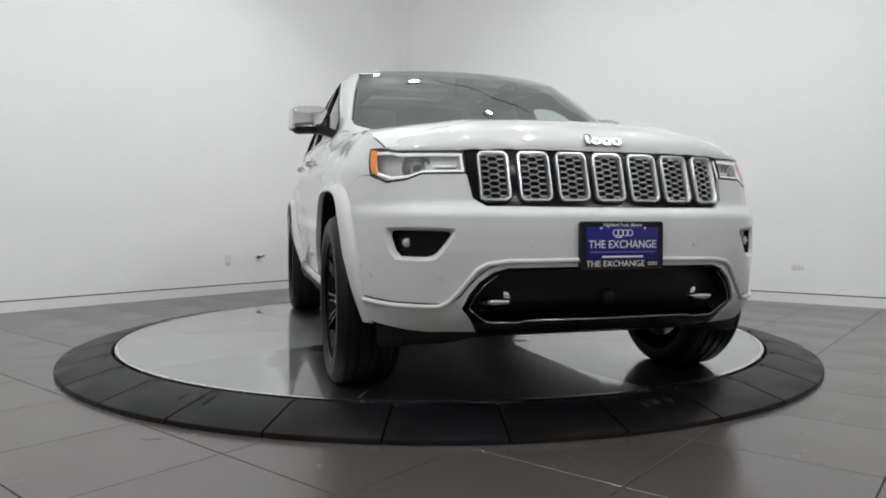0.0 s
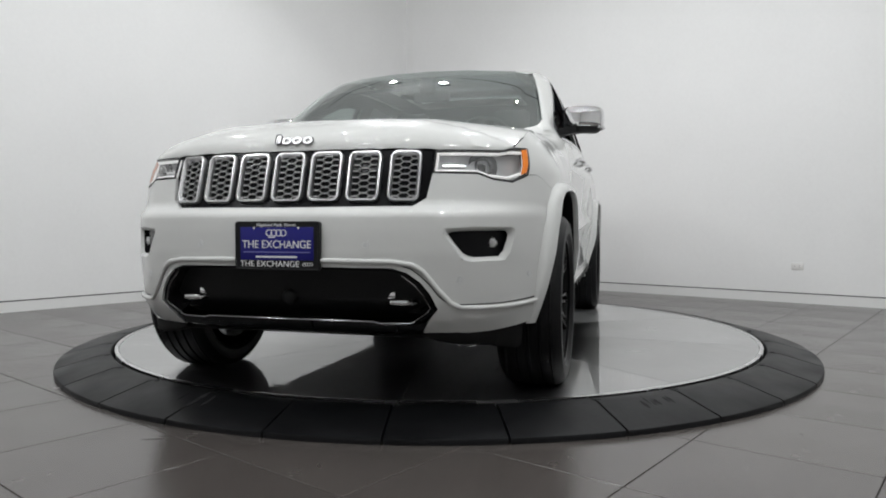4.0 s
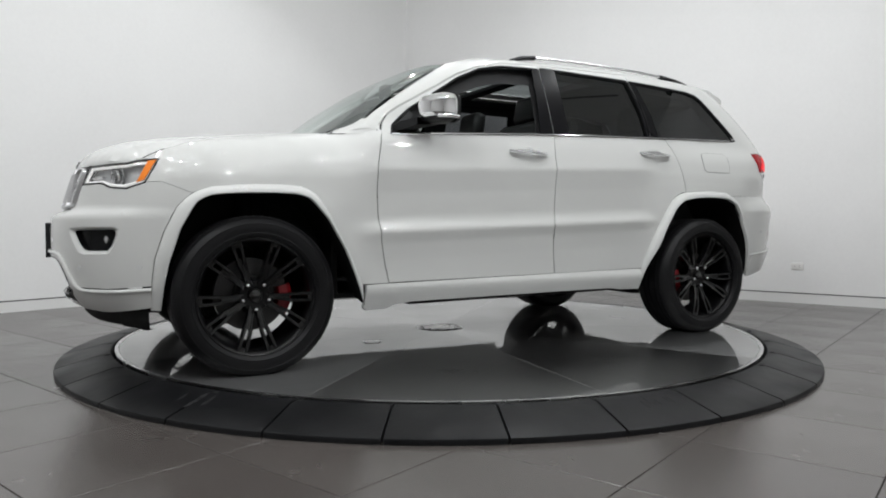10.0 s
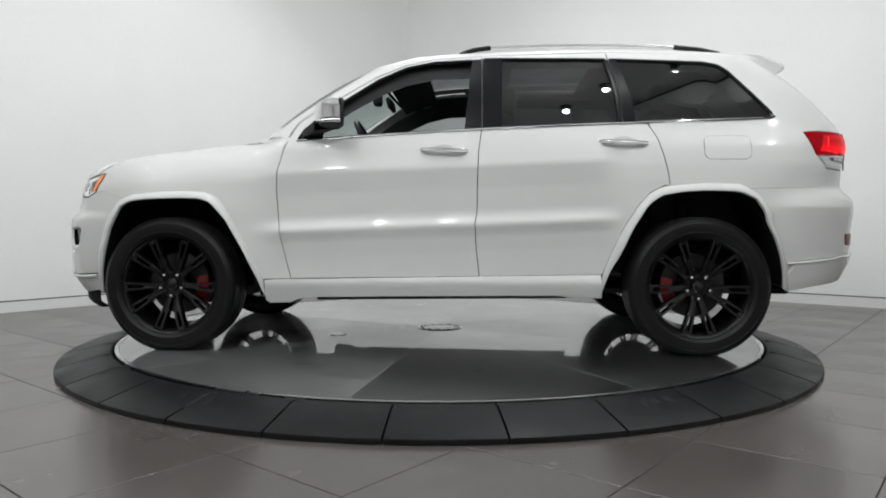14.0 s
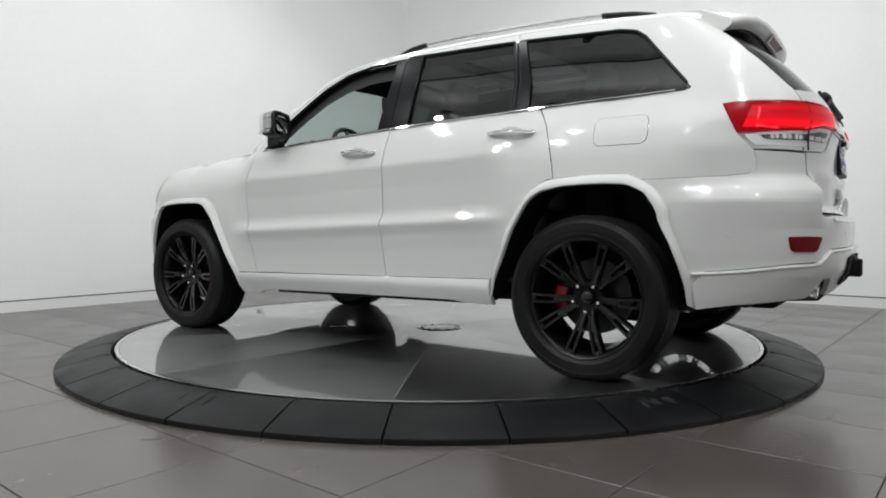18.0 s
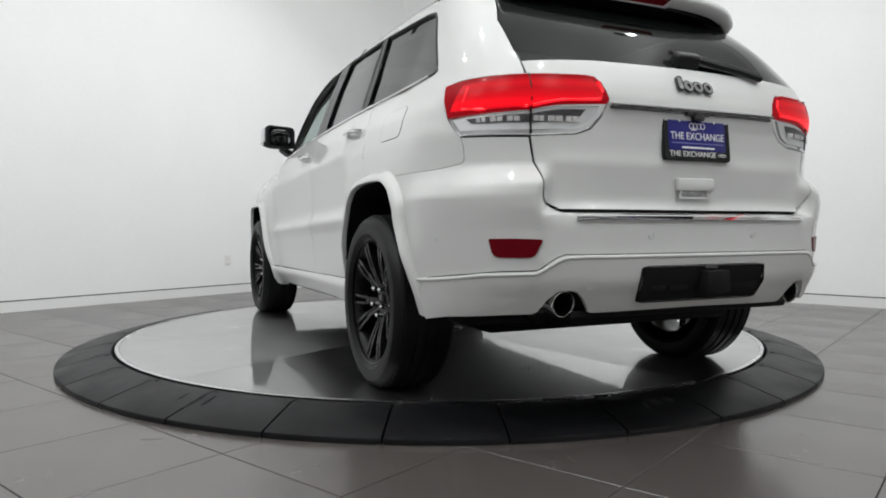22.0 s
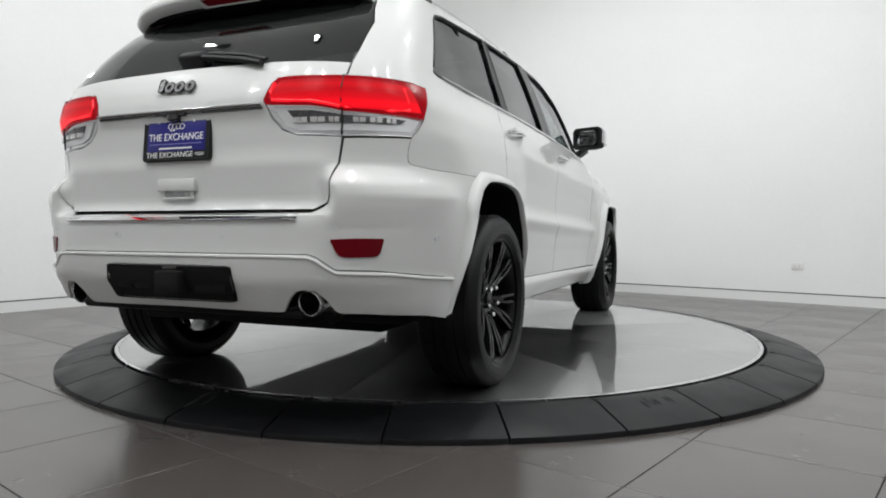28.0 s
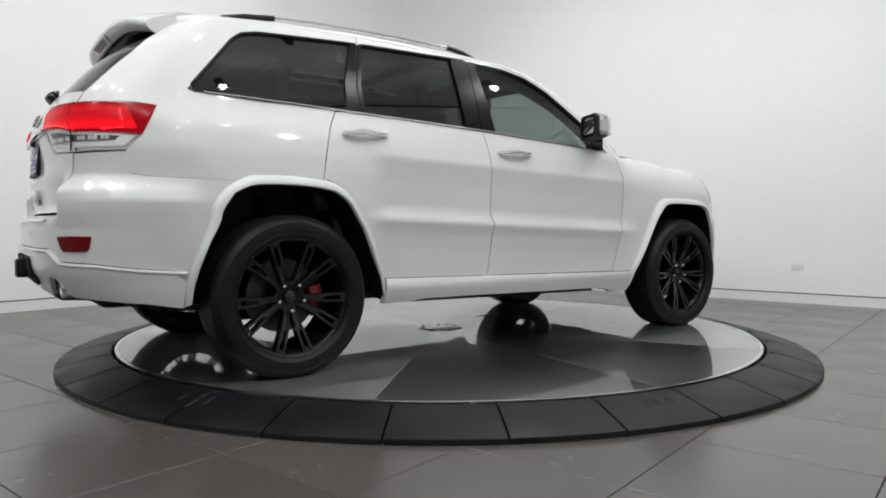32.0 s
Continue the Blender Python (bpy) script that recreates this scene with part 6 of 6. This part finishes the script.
for s in (-1, 1):
    part("exhaust_pipe", tube([(-2.05, s * 0.45, 0.35), (-2.12, s * 0.53, 0.39), (-2.19, s * 0.548, 0.415), (-2.222, s * 0.551, 0.417)], 0.032, 12), M_METAL, car)
    part("lower_arm", tube([(1.50, s * 0.30, 0.27), (1.46, s * 0.55, 0.25), (1.45, s * 0.76, 0.27)], 0.03, 10, 0.6), M_DARK, car)
    part("lower_arm", tube([(-1.42, s * 0.25, 0.30), (-1.45, s * 0.5, 0.27), (-1.46, s * 0.76, 0.28)], 0.035, 10, 0.6), M_DARK, car)
    part("half_shaft", tube([(1.455, s * 0.2, 0.36), (1.457, s * 0.76, 0.37)], 0.022, 10), M_DARK, car)
    part("half_shaft", tube([(-1.455, s * 0.2, 0.36), (-1.457, s * 0.76, 0.37)], 0.022, 10), M_DARK, car)
    part("strut", tube([(1.45, s * 0.60, 0.33), (1.44, s * 0.57, 0.85)], 0.045, 12), M_DARK, car)
    part("strut", tube([(-1.47, s * 0.60, 0.33), (-1.46, s * 0.56, 0.85)], 0.04, 12), M_DARK, car)
    run = [("f", 0.50, 0.294), ("f", 0.56, 0.275), ("f", 0.62, 0.262), ("f", 0.70, 0.254), ("f", 0.76, 0.248), ("x", 2.03, 0.244), ("x", 1.98, 0.236), ("x", 1.94, 0.226), ("x", 1.92, 0.228)]
    rows = []
    for drop, o in ((0.0, -0.010), (0.5, -0.013), (0.9, -0.018), (1.0, -0.028), (1.0, -0.09)):
        row = []
        for k, v, low in run:
            p = off_skin(*Q(k, v, 0.325), o)
            row.append(Vector((p.x, s * p.y, 0.330 + (low - 0.330) * drop)))
        rows.append(row)
    part("chin_skirt", loft(rows), M_DARK, car, "black skirt under the front bumper")
    part("sill_underside", box(1.40, 0.10, 0.024, pose(-0.06, s * 0.795, 0.302, 0, 0.7, 0), 0.006), M_DARK, car, "black underbody edge below the sill")
part("front_axle", ball(0.13, pose(1.46, 0.05, 0.36) @ Matrix.Diagonal((1, 1.4, 1, 1))), M_DARK, car)
part("rear_axle", ball(0.14, pose(-1.46, 0.0, 0.37) @ Matrix.Diagonal((1.2, 1.2, 1, 1))), M_DARK, car)
part("centre_pipe", tube([(1.0, 0.16, 0.31), (0.2, 0.18, 0.30), (-0.8, 0.18, 0.30), (-1.3, 0.28, 0.33), (-1.95, 0.2, 0.34)], 0.033, 12), M_METAL, car)
part("rear_subframe", box(0.34, 0.92, 0.12, pose(-1.46, 0, 0.275), 0.04, 3), M_DARK, car)
part("front_subframe", box(0.40, 0.92, 0.10, pose(1.50, 0, 0.265), 0.04, 3), M_DARK, car)
part("spare_tub", box(0.50, 0.8, 0.08, pose(-1.93, 0, 0.355), 0.03, 3), M_DARK, car)
part("cross_member", box(0.14, 1.2, 0.06, pose(0.1, 0, 0.305), 0.02), M_DARK, car)

# ---- cabin ----
INNER = "x 0.90 0.34, x 0.90 1.10, x 0.82 1.18, x 0.80 1.26, x 0.68 1.345, x 0.38 1.535, x 0.20 1.620, x -0.02 1.670, x -0.285 1.685, x -1.0 1.695, x -1.5 1.675, x -1.9 1.615, x -2.2 1.26, x -2.25 0.95, x -1.95 0.90, x -1.75 0.93, x -1.3 0.93, x -1.1 0.80, x -0.93 0.40, x -0.93 0.34"
HOLES = ["x 0.68 1.198, x 0.30 1.216, x -0.20 1.243, x -0.22 1.562, x -0.02 1.555, x 0.14 1.520, x 0.30 1.452, x 0.46 1.360, x 0.60 1.268",
         "x -0.40 1.25, x -1.02 1.270, x -1.01 1.42, x -0.965 1.615, x -0.41 1.625", "x -1.12 1.285, x -1.78 1.305, x -1.60 1.545, x -1.52 1.588, x -1.06 1.610, x -1.10 1.42"]
both("door_lining", panel(INNER, HOLES, off=-0.045, h=0.06, depth=0), M_LINER, car)
part("dashboard", loft([[(1.0, y, 1.17), (0.80, y, 1.185 - 0.02 * abs(y)), (0.62, y, 1.17), (0.55, y, 1.10), (0.58, y, 0.95), (0.66, y, 0.7)] for y in np.linspace(-0.74, 0.74, 13)]), M_DASH, car, "black dashboard")
part("instrument_hood", ball(0.16, pose(0.60, 0.37, 1.16) @ Matrix.Diagonal((0.9, 1.2, 0.42, 1))), M_LINER, car)
sw = part("steering_wheel", lathe([(0.178 + 0.015 * math.cos(a), 0.015 * math.sin(a)) for a in np.linspace(0, 2 * math.pi, 13)], 40, pose(0.41, 0.37, 1.19, 0, -62, 0)), M_SEAT, car, "black leather steering wheel")
part("wheel_boss", ball(0.07, pose(0.43, 0.37, 1.18, 0, -62, 0) @ Matrix.Diagonal((1, 1.1, 0.4, 1))), M_SEAT, sw)
for a in (0, 120, 240):
    part("wheel_spoke", box(0.03, 0.13, 0.015, pose(0.41, 0.37, 1.19, 0, -62, 0) @ pose(0, 0, 0, 0, 0, a + 30) @ pose(0, 0.11, 0), 0.005), M_SEAT, sw)
part("cabin_mirror", join(box(0.03, 0.24, 0.07, pose(0.33, 0.0, 1.52, 0, 10, 0), 0.012), box(0.06, 0.10, 0.10, pose(0.42, 0, 1.565), 0.02)), M_LINER, car, "black rear-view mirror on its mount")


def seat_back(w, h):
    bm = box(0.14, w, h, pose(0, 0, h / 2), 0.05, 3)
    return bm


for x, y, w in ((-0.28, 0.38, 0.50), (-0.28, -0.38, 0.50), (-1.16, 0.40, 0.56), (-1.16, -0.40, 0.56)):
    s = part("seat_back", (lambda b: (b.transform(pose(x, y, 0.78, 0, -14, 0)), b)[1])(seat_back(w, 0.60)), M_SEAT, car, "black leather seat")
    part("headrest", box(0.10, 0.26, 0.18, pose(x - 0.17, y, 1.455, 0, -10, 0), 0.04, 3), M_SEAT, s)
    part("headrest_post", tube([(x - 0.14, y, 1.32), (x - 0.16, y, 1.42)], 0.012), M_STEEL, s)
    part("seat_cushion", box(0.52, w, 0.18, pose(x + 0.28, y, 0.72), 0.05, 3), M_SEAT, s)
part("centre_console", box(0.9, 0.24, 0.4, pose(0.05, 0, 0.62), 0.04), M_LINER, car)
part("cabin_floor", box(2.9, 1.45, 0.02, pose(-0.45, 0, 0.42)), M_LINER, car)

# ---- floor tiles ----
def tile_mesh(w, d):
    bm = box(w - 0.0042, d - 0.0042, 0.012, pose(0, 0, -0.006), 0.0012, 1)
    return mesh_of(bm, "tile", M_TILE, 0)


meshes = {}
nx0, nx1 = math.floor((WALL_W - FX0) / FX), math.ceil((WALL_E - FX0) / FX)
ny0, ny1 = math.floor((WALL_S - FY0) / FY), math.ceil((WALL_N - FY0) / FY)
for i in range(nx0, nx1):
    for j in range(ny0, ny1):
        x0, x1 = max(WALL_W, FX0 + FX * i), min(WALL_E, FX0 + FX * (i + 1))
        y0, y1 = max(WALL_S, FY0 + FY * j), min(WALL_N, FY0 + FY * (j + 1))
        if x1 - x0 < 0.01 or y1 - y0 < 0.01:
            continue
        key = (round(x1 - x0, 3), round(y1 - y0, 3))
        if key not in meshes:
            meshes[key] = tile_mesh(*key)
        if math.hypot((x0 + x1) / 2, (y0 + y1) / 2) < 1.55:
            continue
        o = new("tile", meshes[key])
        o.parent = floor_ob
        o.matrix_basis = ROOM @ pose((x0 + x1) / 2, (y0 + y1) / 2, 0)

# marks on the floor
def scuff(x, y, a, b, turn):
    bm = bmesh.new()
    rnd = random.Random(7)
    top = [bm.verts.new((a * math.cos(k * math.pi / 12) * rnd.uniform(0.75, 1.1), b * math.sin(k * math.pi / 12) * rnd.uniform(0.7, 1.1), 0.0)) for k in range(24)]
    bm.faces.new(top)
    ret = bmesh.ops.extrude_face_region(bm, geom=bm.faces[:])
    for v in [g for g in ret["geom"] if isinstance(g, bmesh.types.BMVert)]:
        v.co.z += 0.0007
    bm.transform(pose(x, y, 0.0001, 0, 0, turn))
    return bm


tagged(part("floor_scuff", scuff(-1.05, -2.24, 0.045, 0.010, 12), M_SCUFF), "faint grey scuff mark on a taupe floor tile", "scuff mark")
tagged(part("floor_speck", scuff(1.355, -2.19, 0.0045, 0.004, 0), M_BLACK), "tiny black speck of dirt on a floor tile", "dirt speck")

def ramp_dust(angle, r0, r1, wide, seed):
    """A group of short grey smears on the sloping top of a ramp piece."""
    rnd = random.Random(seed)
    bms = []
    for i in range(7):
        a = radians(angle) + rnd.uniform(-0.5, 0.5) * wide / 2.18
        ra = r0 + (r1 - r0) * rnd.random() * 0.4
        rb = ra + (r1 - r0) * rnd.uniform(0.35, 0.6)
        w = rnd.uniform(0.004, 0.011)
        rows = []
        for j in range(6):
            k = j / 5
            r = ra + (rb - ra) * k
            z = table(r, [(R_IN, DECK - 0.002), (R_IN + 0.06, DECK - 0.002), (R_OUT - 0.012, 0.026)]) + 0.0006
            half = w * math.sin(math.pi * (0.12 + 0.76 * k)) * rnd.uniform(0.6, 1.1)
            c = (r * math.cos(a), r * math.sin(a))
            rows.append([(c[0] + math.sin(a) * half * u, c[1] - math.cos(a) * half * u, z) for u in (-1, 1)])
        bms.append(loft(rows))
    return join(*bms)


for angle, r0, r1, wide, seed in ((-118.5, 2.09, 2.24, 0.20, 3), (-66.0, 2.10, 2.22, 0.16, 14)):
    tagged(part("dust_smear", ramp_dust(angle, r0, r1, wide, seed), M_DUST, None, "", 0), "faint grey tyre dust smeared on the black ramp", "dust smear", "dust smears", "stuff")

# ---- what moves ----
HEADING = [(0, -74.57), (2, -89.83), (4, -105.49), (6, -121.54), (8, -137.37), (10, -152.81), (12, -168.29), (14, -183.75), (16, -199.12), (18, -214.45), (20, -229.93), (22, -245.97), (24, -261.84), (26, -277.25), (28, -293.0), (30, -309.03), (32, -324.7)]
CAR_Y = 0.038                    # the car stands a little off the turntable's axis


def motions():
    spin = [(t, pose(0, 0, DECK, 0, 0, a)) for t, a in HEADING]
    walk(plate, spin)
    walk(car, [(t, m @ pose(0, CAR_Y, 0)) for t, m in spin])


motions()
